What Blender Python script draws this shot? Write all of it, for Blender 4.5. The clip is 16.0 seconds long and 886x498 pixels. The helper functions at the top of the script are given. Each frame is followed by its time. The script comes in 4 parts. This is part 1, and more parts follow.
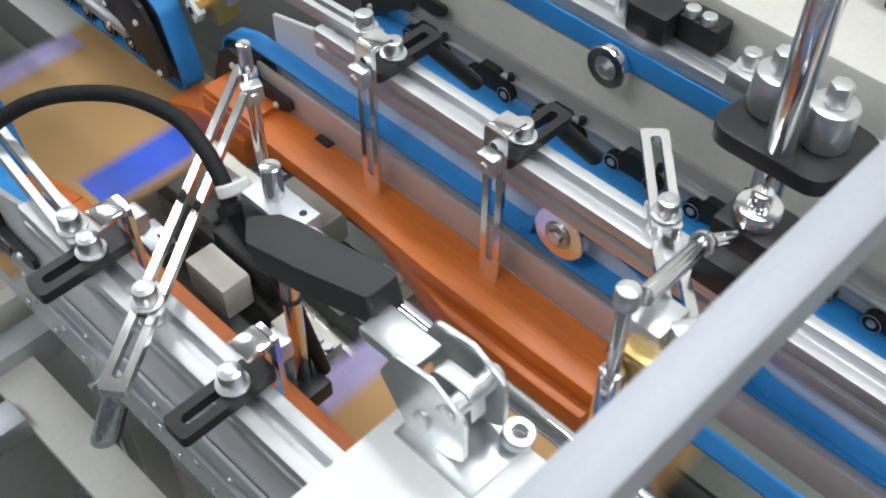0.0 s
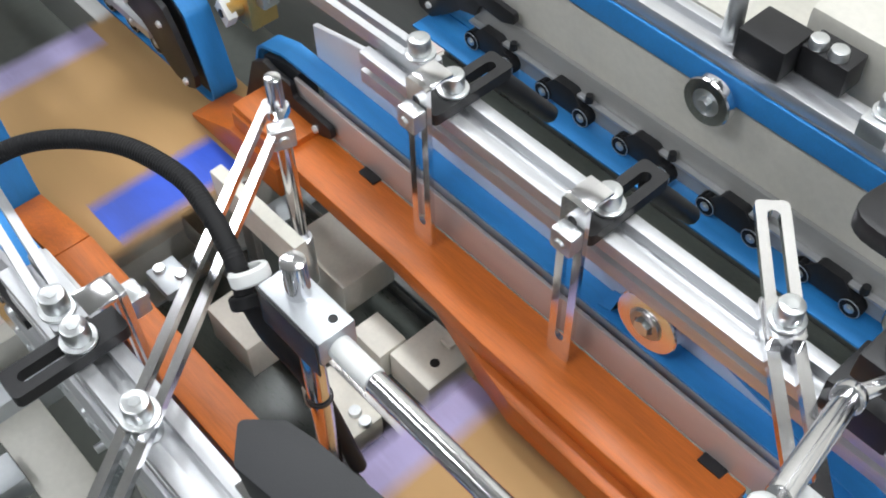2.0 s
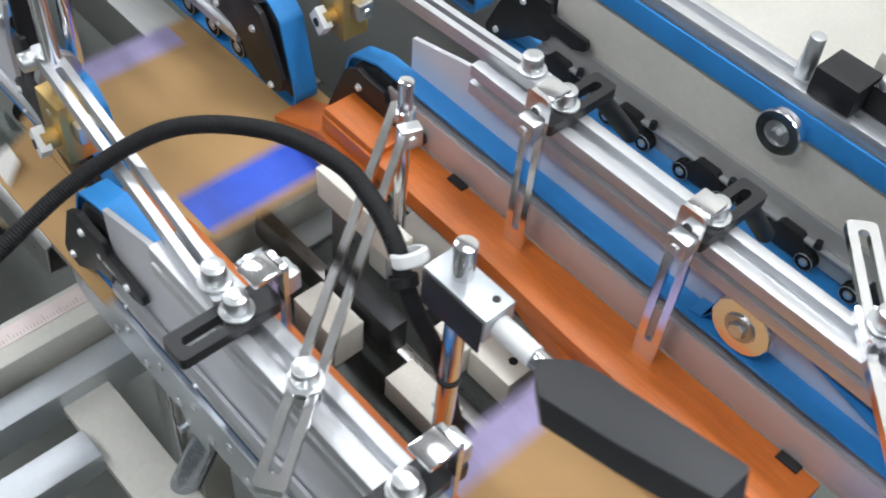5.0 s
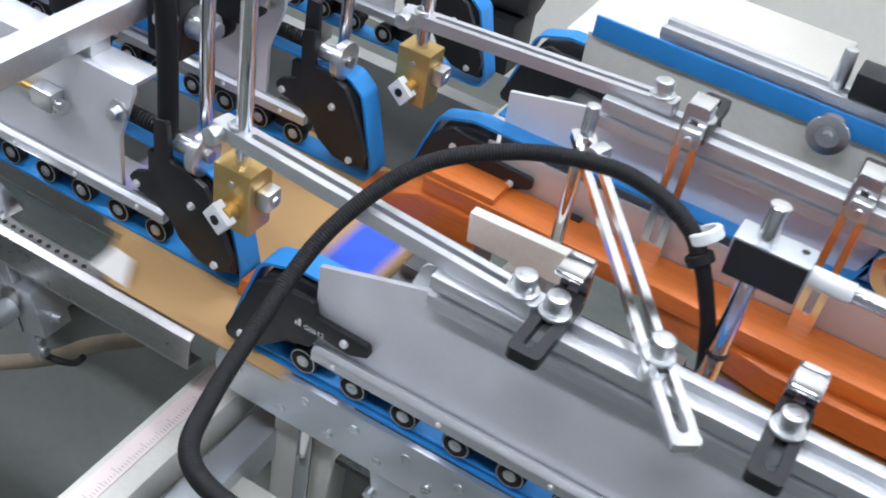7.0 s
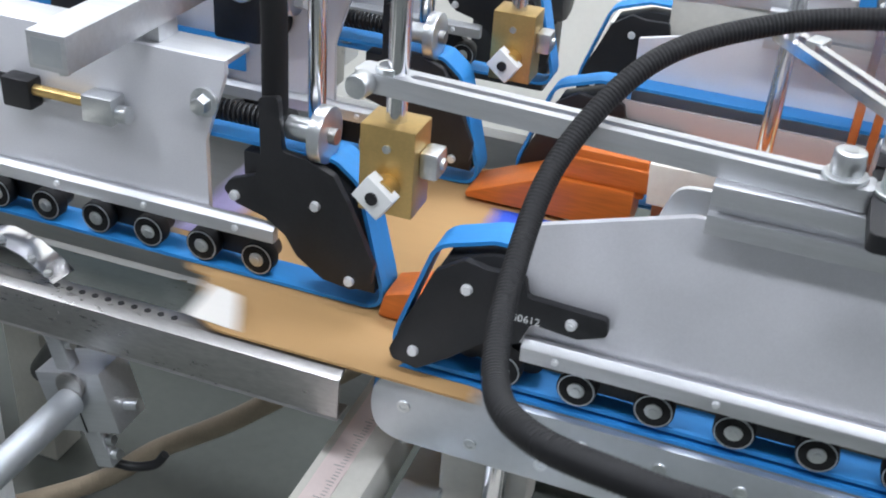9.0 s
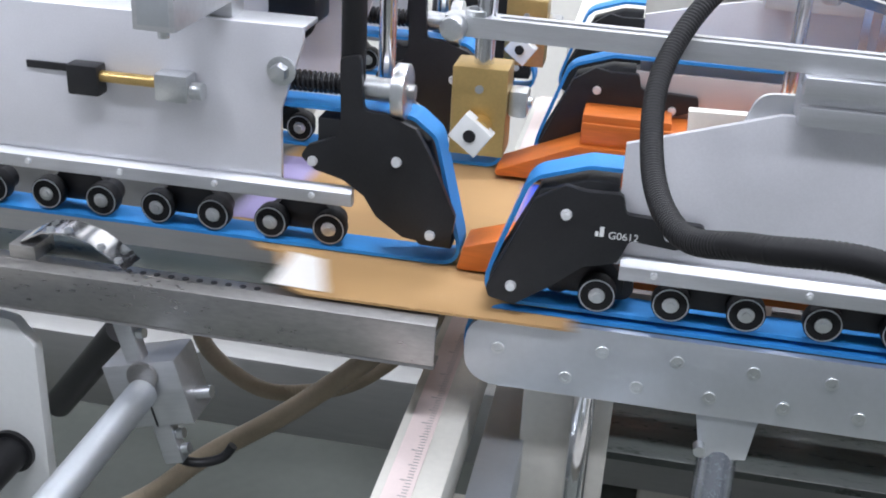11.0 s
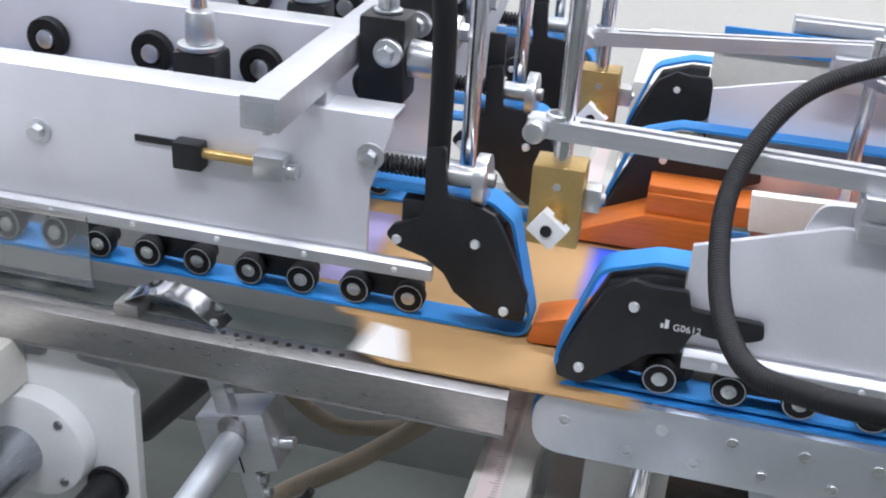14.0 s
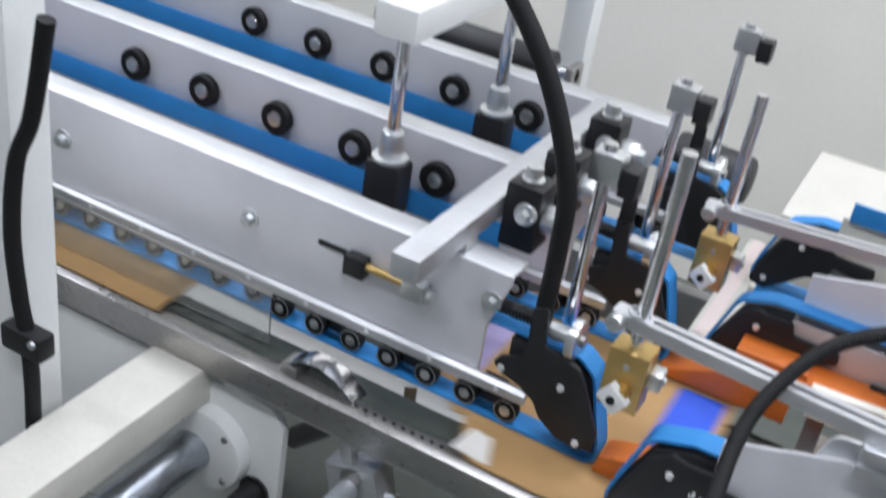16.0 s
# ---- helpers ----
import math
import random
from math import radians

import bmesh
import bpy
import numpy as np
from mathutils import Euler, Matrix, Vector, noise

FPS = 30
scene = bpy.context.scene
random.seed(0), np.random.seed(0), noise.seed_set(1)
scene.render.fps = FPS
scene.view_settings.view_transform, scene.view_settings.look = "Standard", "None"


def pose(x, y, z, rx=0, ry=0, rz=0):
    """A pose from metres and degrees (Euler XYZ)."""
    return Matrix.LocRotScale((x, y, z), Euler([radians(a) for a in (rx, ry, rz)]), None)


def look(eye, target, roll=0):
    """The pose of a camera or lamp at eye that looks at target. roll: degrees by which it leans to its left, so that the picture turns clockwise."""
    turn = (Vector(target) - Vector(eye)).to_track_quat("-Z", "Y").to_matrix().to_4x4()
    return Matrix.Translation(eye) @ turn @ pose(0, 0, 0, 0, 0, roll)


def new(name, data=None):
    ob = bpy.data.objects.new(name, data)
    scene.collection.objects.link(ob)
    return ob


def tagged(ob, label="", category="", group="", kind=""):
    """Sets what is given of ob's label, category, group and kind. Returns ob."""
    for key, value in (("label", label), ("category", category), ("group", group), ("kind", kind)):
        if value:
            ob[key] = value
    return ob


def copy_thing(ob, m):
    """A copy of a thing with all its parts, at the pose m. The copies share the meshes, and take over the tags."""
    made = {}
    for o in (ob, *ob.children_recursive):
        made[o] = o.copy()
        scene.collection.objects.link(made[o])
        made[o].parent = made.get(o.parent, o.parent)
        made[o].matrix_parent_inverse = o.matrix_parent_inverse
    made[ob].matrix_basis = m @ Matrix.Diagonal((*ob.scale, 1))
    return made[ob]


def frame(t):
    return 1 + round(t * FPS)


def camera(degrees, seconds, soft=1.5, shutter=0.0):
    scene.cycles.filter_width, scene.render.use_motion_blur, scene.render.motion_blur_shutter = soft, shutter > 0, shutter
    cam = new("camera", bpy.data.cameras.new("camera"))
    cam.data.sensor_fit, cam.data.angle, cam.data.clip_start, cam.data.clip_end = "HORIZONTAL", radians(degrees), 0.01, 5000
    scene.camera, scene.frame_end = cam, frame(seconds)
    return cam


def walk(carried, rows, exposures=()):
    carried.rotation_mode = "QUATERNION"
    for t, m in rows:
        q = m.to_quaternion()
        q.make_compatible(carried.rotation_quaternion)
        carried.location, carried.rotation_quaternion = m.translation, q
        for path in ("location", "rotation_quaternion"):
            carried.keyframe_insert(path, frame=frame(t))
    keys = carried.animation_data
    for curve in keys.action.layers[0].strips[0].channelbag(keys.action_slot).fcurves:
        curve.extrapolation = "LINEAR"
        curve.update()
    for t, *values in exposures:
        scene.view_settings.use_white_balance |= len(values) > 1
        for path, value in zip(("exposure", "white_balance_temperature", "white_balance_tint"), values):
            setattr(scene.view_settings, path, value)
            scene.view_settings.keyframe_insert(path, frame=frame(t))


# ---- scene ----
cam = camera(44.0, 16.0, 1.9, 0.4)
PATH = [
    (0, (1.06, -0.281, 1.099), (0.13, 0.664, -0.399), 0.0),
    (0.5, (0.962, -0.272, 1.075), (0.087, 0.681, -0.45), 0.8),
    (1, (0.908, -0.195, 1.053), (0.01, 0.682, -0.503), -1.6),
    (1.5, (0.883, -0.129, 1.043), (-0.055, 0.686, -0.525), -3.5),
    (2, (0.879, -0.113, 1.023), (-0.062, 0.705, -0.541), -1.5),
    (2.5, (0.9, -0.102, 0.997), (-0.057, 0.712, -0.56), -0.3),
    (3, (0.91, -0.1, 0.995), (-0.044, 0.709, -0.566), 0.9),
    (3.5, (0.921, -0.115, 1.008), (-0.027, 0.7, -0.554), 2.1),
    (4, (0.906, -0.155, 1.023), (-0.035, 0.675, -0.535), 3.2),
    (4.5, (0.867, -0.215, 1.045), (-0.058, 0.657, -0.499), 4.6),
    (4.7, (0.847, -0.247, 1.057), (-0.068, 0.65, -0.479), 5.2),
    (6.8, (0.517, -0.754, 0.995), (-0.107, 0.63, -0.307), 11.1),
    (7, (0.479, -0.773, 0.946), (-0.128, 0.651, -0.32), 11.2),
    (7.5, (0.404, -0.765, 0.835), (-0.209, 0.714, -0.364), 9.5),
    (8, (0.335, -0.725, 0.749), (-0.301, 0.768, -0.42), 6.7),
    (8.5, (0.258, -0.74, 0.667), (-0.341, 0.819, -0.433), 5.3),
    (9, (0.184, -0.78, 0.606), (-0.335, 0.853, -0.426), 4.4),
    (9.2, (0.154, -0.799, 0.587), (-0.325, 0.861, -0.424), 3.9),
    (11.3, (0.006, -0.95, 0.476), (-0.302, 0.837, -0.367), 3.1),
    (11.5, (0.002, -0.947, 0.488), (-0.31, 0.834, -0.368), 2.9),
    (12, (-0.009, -0.948, 0.5), (-0.328, 0.833, -0.352), 3.0),
    (12.5, (-0.011, -0.947, 0.512), (-0.352, 0.832, -0.335), 3.0),
    (13, (-0.025, -0.961, 0.528), (-0.359, 0.821, -0.315), 3.3),
    (13.5, (-0.022, -0.966, 0.565), (-0.38, 0.797, -0.308), 3.2),
    (14, (-0.019, -0.975, 0.611), (-0.405, 0.769, -0.289), 3.8),
    (14.5, (0.012, -0.959, 0.703), (-0.454, 0.721, -0.276), 4.3),
    (15, (0.06, -0.961, 0.788), (-0.505, 0.656, -0.245), 5.3),
    (15.5, (0.116, -1.015, 0.87), (-0.519, 0.517, -0.247), 7.4),
    (16, (0.104, -1.084, 0.951), (-0.609, 0.489, -0.055), 9.3),
]
walk(cam, [(t, look(eye, target, roll)) for t, eye, target, roll in PATH], exposures=[(0, -0.19, 6800, 11), (2.5, 0.05, 6850, 12), (4.7, 0.02, 6750, 12), (7, 0.26, 6350, 15), (9, 0.48, 6450, 14), (12, 0.64, 6400, 18), (15, 0.34, 6450, 17), (16, 0.08, 6500, 15)])

# ---- light ----
FLOOR = -0.95
world = bpy.data.worlds.new("world")
scene.world = world
world.use_nodes = True
world.node_tree.nodes["Background"].inputs[0].default_value = (0.85, 0.93, 1.0, 1)
world.node_tree.nodes["Background"].inputs[1].default_value = 0.25


# ---- materials ----
def material(name, color, rough=0.5, metal=0.0, vary=0.15, scale=30.0, bump=0.1, fine=200.0, stretch=(1, 1, 1), coat=0.0, rvary=0.15, spec=0.5, edge=None):
    m = bpy.data.materials.new(name)
    m.use_nodes = True
    nt = m.node_tree
    b = nt.nodes["Principled BSDF"]
    tc = nt.nodes.new("ShaderNodeTexCoord")
    mp = nt.nodes.new("ShaderNodeMapping")
    mp.inputs["Scale"].default_value = stretch
    nt.links.new(tc.outputs["Object"], mp.inputs["Vector"])
    big = nt.nodes.new("ShaderNodeTexNoise")
    big.inputs["Scale"].default_value = scale
    big.inputs["Detail"].default_value = 6
    big.inputs["Roughness"].default_value = 0.65
    small = nt.nodes.new("ShaderNodeTexNoise")
    small.inputs["Scale"].default_value = fine
    small.inputs["Detail"].default_value = 3
    for n in (big, small):
        nt.links.new(mp.outputs["Vector"], n.inputs["Vector"])
    both = nt.nodes.new("ShaderNodeMix")
    both.data_type = "FLOAT"
    both.inputs[0].default_value = 0.4
    nt.links.new(big.outputs[0], both.inputs[2])
    nt.links.new(small.outputs[0], both.inputs[3])
    ramp = nt.nodes.new("ShaderNodeValToRGB")
    ramp.color_ramp.elements[0].position, ramp.color_ramp.elements[1].position = 0.3, 0.7
    dark = tuple(c * (1 - vary) for c in color)
    light = tuple(min(1.0, c * (1 + vary)) for c in color) if edge is None else edge
    ramp.color_ramp.elements[0].color = (*dark, 1)
    ramp.color_ramp.elements[1].color = (*light, 1)
    nt.links.new(both.outputs[0], ramp.inputs[0])
    nt.links.new(ramp.outputs[0], b.inputs["Base Color"])
    rr = nt.nodes.new("ShaderNodeMapRange")
    rr.inputs[3].default_value, rr.inputs[4].default_value = max(0.03, rough - rvary), min(1.0, rough + rvary)
    nt.links.new(both.outputs[0], rr.inputs[0])
    nt.links.new(rr.outputs[0], b.inputs["Roughness"])
    b.inputs["Metallic"].default_value = metal
    b.inputs["Coat Weight"].default_value = coat
    b.inputs["Specular IOR Level"].default_value = spec
    if bump:
        bp = nt.nodes.new("ShaderNodeBump")
        bp.inputs["Strength"].default_value = bump
        bp.inputs["Distance"].default_value = 0.002
        nt.links.new(both.outputs[0], bp.inputs["Height"])
        nt.links.new(bp.outputs[0], b.inputs["Normal"])
    return m


ALU = material("brushed_aluminium", (0.64, 0.65, 0.67), 0.46, 0.9, 0.12, 14, 0.05, 300, (1, 14, 14))
PLATE = material("anodised_plate", (0.78, 0.78, 0.82), 0.48, 0.42, 0.06, 9, 0.03, 500, rvary=0.1)
GALV = material("galvanised_steel", (0.56, 0.59, 0.62), 0.42, 0.8, 0.06, 8, 0.03, 160)
CHROME = material("polished_steel", (0.80, 0.80, 0.82), 0.15, 1.0, 0.06, 40, 0.03, 300, rvary=0.08)
ZINC = material("zinc_plated_steel", (0.68, 0.70, 0.71), 0.33, 0.95, 0.10, 60, 0.05, 400)
STEEL = material("worn_steel", (0.40, 0.39, 0.38), 0.30, 0.92, 0.2, 3.5, 0.03, 90, (1, 3, 3), rvary=0.14)
BLACK = material("black_coated_steel", (0.018, 0.018, 0.02), 0.42, 0.2, 0.3, 30, 0.05, 400)
RUBBER = material("black_rubber", (0.009, 0.009, 0.010), 0.62, 0.0, 0.25, 40, 0.12, 500, spec=0.3)
DARKGREY = material("dark_grey_plastic", (0.022, 0.023, 0.026), 0.5, 0.0, 0.12, 20, 0.08, 900)
BELT = material("blue_belt", (0.02, 0.235, 0.60), 0.55, 0.0, 0.14, 18, 0.12, 350, (1, 6, 1))
ORANGE = material("orange_painted_wood", (0.58, 0.145, 0.022), 0.42, 0.0, 0.24, 9, 0.08, 70, (0.6, 7, 7))
CARD = material("kraft_board", (0.46, 0.275, 0.115), 0.75, 0.0, 0.07, 9, 0.05, 240, (1, 3, 1))
CARDWHITE = material("white_board", (0.80, 0.77, 0.72), 0.7, 0.0, 0.05, 14, 0.05, 300)
PRINT = material("blue_print", (0.03, 0.10, 0.62), 0.5, 0.0, 0.25, 22, 0.02, 240)
PRINTPALE = material("pale_violet_print", (0.38, 0.33, 0.55), 0.55, 0.0, 0.2, 20, 0.02, 240)
BRASS = material("brass", (0.62, 0.43, 0.17), 0.38, 0.85, 0.12, 40, 0.06, 300)
CREAM = material("cream_painted_metal", (0.64, 0.62, 0.56), 0.45, 0.0, 0.08, 7, 0.04, 120)
WHITE = material("white_painted_metal", (0.80, 0.81, 0.80), 0.38, 0.0, 0.04, 6, 0.03, 150)
BEIGE = material("beige_block", (0.74, 0.71, 0.63), 0.5, 0.0, 0.08, 30, 0.06, 200)
PINKGREY = material("pinkish_grey_strip", (0.58, 0.53, 0.52), 0.42, 0.4, 0.06, 10, 0.03, 300, (1, 6, 6))
FLOORMAT = material("painted_concrete", (0.12, 0.13, 0.115), 0.35, 0.0, 0.14, 2.2, 0.06, 40)
BOLTMAT = material("bright_bolt", (0.86, 0.87, 0.88), 0.45, 0.55, 0.06, 80, 0.03, 400)
GREYRAIL = material("dull_grey_rail", (0.40, 0.40, 0.39), 0.5, 0.4, 0.1, 12, 0.05, 200, (1, 8, 8))
MATTEALU = material("matte_aluminium", (0.42, 0.44, 0.48), 0.55, 0.6, 0.1, 12, 0.05, 200, (8, 1, 8))
INNER = material("dark_green_strip", (0.07, 0.08, 0.072), 0.3, 0.1, 0.3, 14, 0.06, 120, (1, 5, 1))
GAPFILL = material("green_grey_gapfill", (0.13, 0.145, 0.125), 0.45, 0.1, 0.22, 9, 0.05, 120, (1, 3, 1))
GREYWALL = material("grey_wall", (0.30, 0.31, 0.32), 0.7, 0.0, 0.1, 1.2, 0.05, 40)
WALLMAT = material("painted_wall", (0.84, 0.82, 0.76), 0.8, 0.0, 0.04, 1.5, 0.05, 60)
CEILMAT = material("pale_ceiling", (0.5, 0.5, 0.49), 0.9, 0.0, 0.03, 2, 0.0, 60)
TAN = material("tan_rubber_tube", (0.30, 0.24, 0.17), 0.5, 0.0, 0.15, 30, 0.1, 300)
RULER = material("rule_strip", (0.80, 0.68, 0.65), 0.4, 0.1, 0.05, 20, 0.02, 300)
SHAFT = material("ground_shaft", (0.40, 0.43, 0.47), 0.25, 0.9, 0.1, 20, 0.03, 200, (8, 1, 8))
LAMPMAT = bpy.data.materials.new("lamp_glow")
LAMPMAT.use_nodes = True
LAMPMAT.node_tree.nodes["Principled BSDF"].inputs["Emission Color"].default_value = (0.95, 0.98, 1, 1)
LAMPMAT.node_tree.nodes["Principled BSDF"].inputs["Emission Strength"].default_value = 6.0


# ---- shape helpers ----
def box(bm, x0, x1, y0, y1, z0, z1, bevel=0.0015, m=None):
    r = bmesh.ops.create_cube(bm, size=1.0)
    vs = r["verts"]
    for v in vs:
        v.co = Vector(((x0 + x1) / 2 + v.co.x * (x1 - x0), (y0 + y1) / 2 + v.co.y * (y1 - y0), (z0 + z1) / 2 + v.co.z * (z1 - z0)))
    if m is not None:
        bmesh.ops.transform(bm, matrix=m, verts=vs)
    if bevel:
        bmesh.ops.bevel(bm, geom=list({e for v in vs for e in v.link_edges}), offset=bevel, segments=2, profile=0.6, affect="EDGES", clamp_overlap=True)
    return bm


def rod(bm, a, b, r, r2=None, seg=24, bevel=0.0):
    a, b = Vector(a), Vector(b)
    d = b - a
    m = Matrix.Translation((a + b) / 2) @ d.to_track_quat("Z", "Y").to_matrix().to_4x4()
    got = bmesh.ops.create_cone(bm, cap_ends=True, segments=seg, radius1=r, radius2=r if r2 is None else r2, depth=d.length, matrix=m)
    if bevel:
        es = [e for e in {e for v in got["verts"] for e in v.link_edges} if any(len(q.verts) > 4 for q in e.link_faces)]
        bmesh.ops.bevel(bm, geom=es, offset=bevel, segments=2, profile=0.5, affect="EDGES", clamp_overlap=True)
    return bm


def ring(bm, c, axis, r0, r1, w, seg=32):
    """A ring of inner radius r0 and outer radius r1, w thick along the axis."""
    q = Vector(axis).to_track_quat("Z", "Y").to_matrix().to_4x4()
    m = Matrix.Translation(c) @ q
    rows = []
    prof = [(r0, -w / 2), (r1 - w * 0.12, -w / 2), (r1, -w * 0.36), (r1, w * 0.36), (r1 - w * 0.12, w / 2), (r0, w / 2)]
    for k in range(seg):
        t = 2 * math.pi * k / seg
        rows.append([bm.verts.new(m @ Vector((p * math.cos(t), p * math.sin(t), z))) for p, z in prof])
    for k in range(seg):
        a, b = rows[k], rows[(k + 1) % seg]
        for j in range(len(prof)):
            i = (j + 1) % len(prof)
            bm.faces.new((a[j], b[j], b[i], a[i]))
    bmesh.ops.recalc_face_normals(bm, faces=bm.faces)
    return bm


def prism(bm, outline, y0, y1, bevel=0.0, plane="xz"):
    """An outline in one plane, thick along the third axis."""
    def at(p, d):
        return (p[0], d, p[1]) if plane == "xz" else ((p[0], p[1], d) if plane == "xy" else (d, p[0], p[1]))
    lo = [bm.verts.new(at(p, y0)) for p in outline]
    hi = [bm.verts.new(at(p, y1)) for p in outline]
    n = len(outline)
    fs = [bm.faces.new(lo), bm.faces.new(hi)]
    fs += [bm.faces.new((lo[k], lo[(k + 1) % n], hi[(k + 1) % n], hi[k])) for k in range(n)]
    bmesh.ops.recalc_face_normals(bm, faces=fs)
    if bevel:
        bmesh.ops.bevel(bm, geom=list({e for v in lo + hi for e in v.link_edges}), offset=bevel, segments=2, profile=0.6, affect="EDGES", clamp_overlap=True)
    return bm


def rounded(points, r, n=6):
    """Rounds the corners of an outline; r is one radius or one for each corner."""
    out, k = [], len(points)
    for i, p in enumerate(points):
        p, a, b = Vector(p), Vector(points[i - 1]), Vector(points[(i + 1) % k])
        rad = r[i] if isinstance(r, (list, tuple)) else r
        u, v = (a - p), (b - p)
        ang = u.angle(v)
        cut = min(rad / math.tan(ang / 2), 0.48 * u.length, 0.48 * v.length)
        p0, p1 = p + u.normalized() * cut, p + v.normalized() * cut
        for j in range(n + 1):
            t = j / n
            out.append(tuple((1 - t) ** 2 * p0 + 2 * t * (1 - t) * p + t * t * p1))
    return out


def band(bm, outline, y0, y1, thick):
    """A closed flat belt that follows an outline in x and z."""
    n = len(outline)
    inner = []
    for k in range(n):
        a, b, c = Vector(outline[k - 1]), Vector(outline[k]), Vector(outline[(k + 1) % n])
        d = (c - a).normalized()
        inner.append(b + Vector((-d.y, d.x)) * thick)
    rows = []
    for p, q in zip(outline, inner):
        rows.append([bm.verts.new((p[0], y0, p[1])), bm.verts.new((p[0], y1, p[1])), bm.verts.new((q[0], y1, q[1])), bm.verts.new((q[0], y0, q[1]))])
    for k in range(n):
        a, b = rows[k], rows[(k + 1) % n]
        for j in range(4):
            bm.faces.new((a[j], b[j], b[(j + 1) % 4], a[(j + 1) % 4]))
    bmesh.ops.recalc_face_normals(bm, faces=bm.faces)
    return bm


def tube(bm, points, r, seg=16, ribs=0.0, pitch=0.006, sub=10):
    """A bent tube through the points; ribs: the height of its corrugation."""
    pts = [Vector(p) for p in points]
    line = []
    for k in range(len(pts) - 1):
        p0, p1, p2, p3 = pts[max(k - 1, 0)], pts[k], pts[k + 1], pts[min(k + 2, len(pts) - 1)]
        for j in range(sub):
            t = j / sub
            line.append(0.5 * ((2 * p1) + (p2 - p0) * t + (2 * p0 - 5 * p1 + 4 * p2 - p3) * t * t + (3 * p1 - p0 - 3 * p2 + p3) * t ** 3))
    line.append(pts[-1])
    if ribs:
        even, left = [line[0]], 0.0
        step = pitch / 2
        for a, b in zip(line, line[1:]):
            d, run = (b - a).length, step - left
            while run <= d:
                even.append(a + (b - a) * (run / d))
                run += step
            left = d - (run - step)
        line = even
    side, rows = Vector((0, 0, 1)), []
    for k, p in enumerate(line):
        d = (line[min(k + 1, len(line) - 1)] - line[max(k - 1, 0)]).normalized()
        side = (side - d * side.dot(d)).normalized()
        up = d.cross(side)
        rad = r - (ribs if ribs and k % 2 else 0)
        rows.append([bm.verts.new(p + side * math.cos(a) * rad + up * math.sin(a) * rad) for a in [2 * math.pi * j / seg for j in range(seg)]])
    for a, b in zip(rows, rows[1:]):
        for j in range(seg):
            bm.faces.new((a[j], a[(j + 1) % seg], b[(j + 1) % seg], b[j]))
    bm.faces.new(rows[0][::-1]), bm.faces.new(rows[-1])
    bmesh.ops.recalc_face_normals(bm, faces=bm.faces)
    return bm


def mesh_of(name, bm, mat, smooth=35):
    me = bpy.data.meshes.new(name)
    bm.to_mesh(me)
    bm.free()
    me.materials.append(mat)
    me.polygons.foreach_set("use_smooth", [True] * len(me.polygons))
    me.set_sharp_from_angle(angle=radians(smooth))
    return me


def part(name, bm, mat, parent=None, label="", at=None):
    ob = new(name, mesh_of(name, bm, mat) if isinstance(bm, bmesh.types.BMesh) else bm)
    if parent is not None:
        ob.parent = parent
    if at is not None:
        ob.matrix_basis = at if isinstance(at, Matrix) else Matrix.Translation(at)
    if label:
        ob["label"] = label
    return ob


def thing(name, label, category, group="", kind="", at=None):
    ob = new(name)
    ob.empty_display_size = 0.02
    if at is not None:
        ob.matrix_basis = at if isinstance(at, Matrix) else Matrix.Translation(at)
    return tagged(ob, label, category, group, kind)


def B():
    return bmesh.new()


# shared small meshes
def shared_bolt(r=0.0055, h=0.004):
    bm = rod(B(), (0, 0, 0), (0, -h, 0), r, r * 0.82, 20)
    rod(bm, (0, -h, 0), (0, -h - 0.0006, 0), r * 0.45, r * 0.45, 6)
    return mesh_of("bolt", bm, BOLTMAT)


BOLT = shared_bolt()
SMALLBOLT = shared_bolt(0.0035, 0.003)
TYRE = mesh_of("tyre", rod(B(), (0, 0.008, 0), (0, -0.0075, 0), 0.0182, 0.0182, 36, 0.0015), RUBBER)
BEARING = mesh_of("bearing", ring(B(), (0, -0.0072, 0), (0, 1, 0), 0.0158, 0.0170, 0.0016), GALV)
HUBM = mesh_of("hub", rod(rod(B(), (0, 0.0, 0), (0, -0.0088, 0), 0.0085, 0.008, 24, 0.001), (0, -0.0086, 0), (0, -0.0104, 0), 0.004, 0.0035, 12), ZINC)


def press_roller(parent, x, y, z=0.0, size=1.0):
    r = part("roller", TYRE, None, parent, "black rubber press roller with a steel hub", Matrix.Translation((x, y + 0.009, z)) @ Matrix.Diagonal((size, 1, size, 1)))
    part("bearing", BEARING, None, r, "bright steel bearing ring")
    part("hub", HUBM, None, r, "steel hub screw")
    return r


def roller_arm(bm, x, y, z):
    """The dark double lever that carries a pair of rollers."""
    prism(bm, rounded([(x - 0.034, z - 0.010), (x + 0.034, z - 0.010), (x + 0.034, z + 0.010), (x + 0.016, z + 0.030), (x - 0.016, z + 0.030), (x - 0.034, z + 0.010)], 0.006, 3), y + 0.0185, y + 0.034, 0.001)
    rod(bm, (x - 0.03, y + 0.036, z), (x - 0.03, y + 0.02, z), 0.014)
    rod(bm, (x + 0.03, y + 0.036, z), (x + 0.03, y + 0.02, z), 0.014)
    return bm


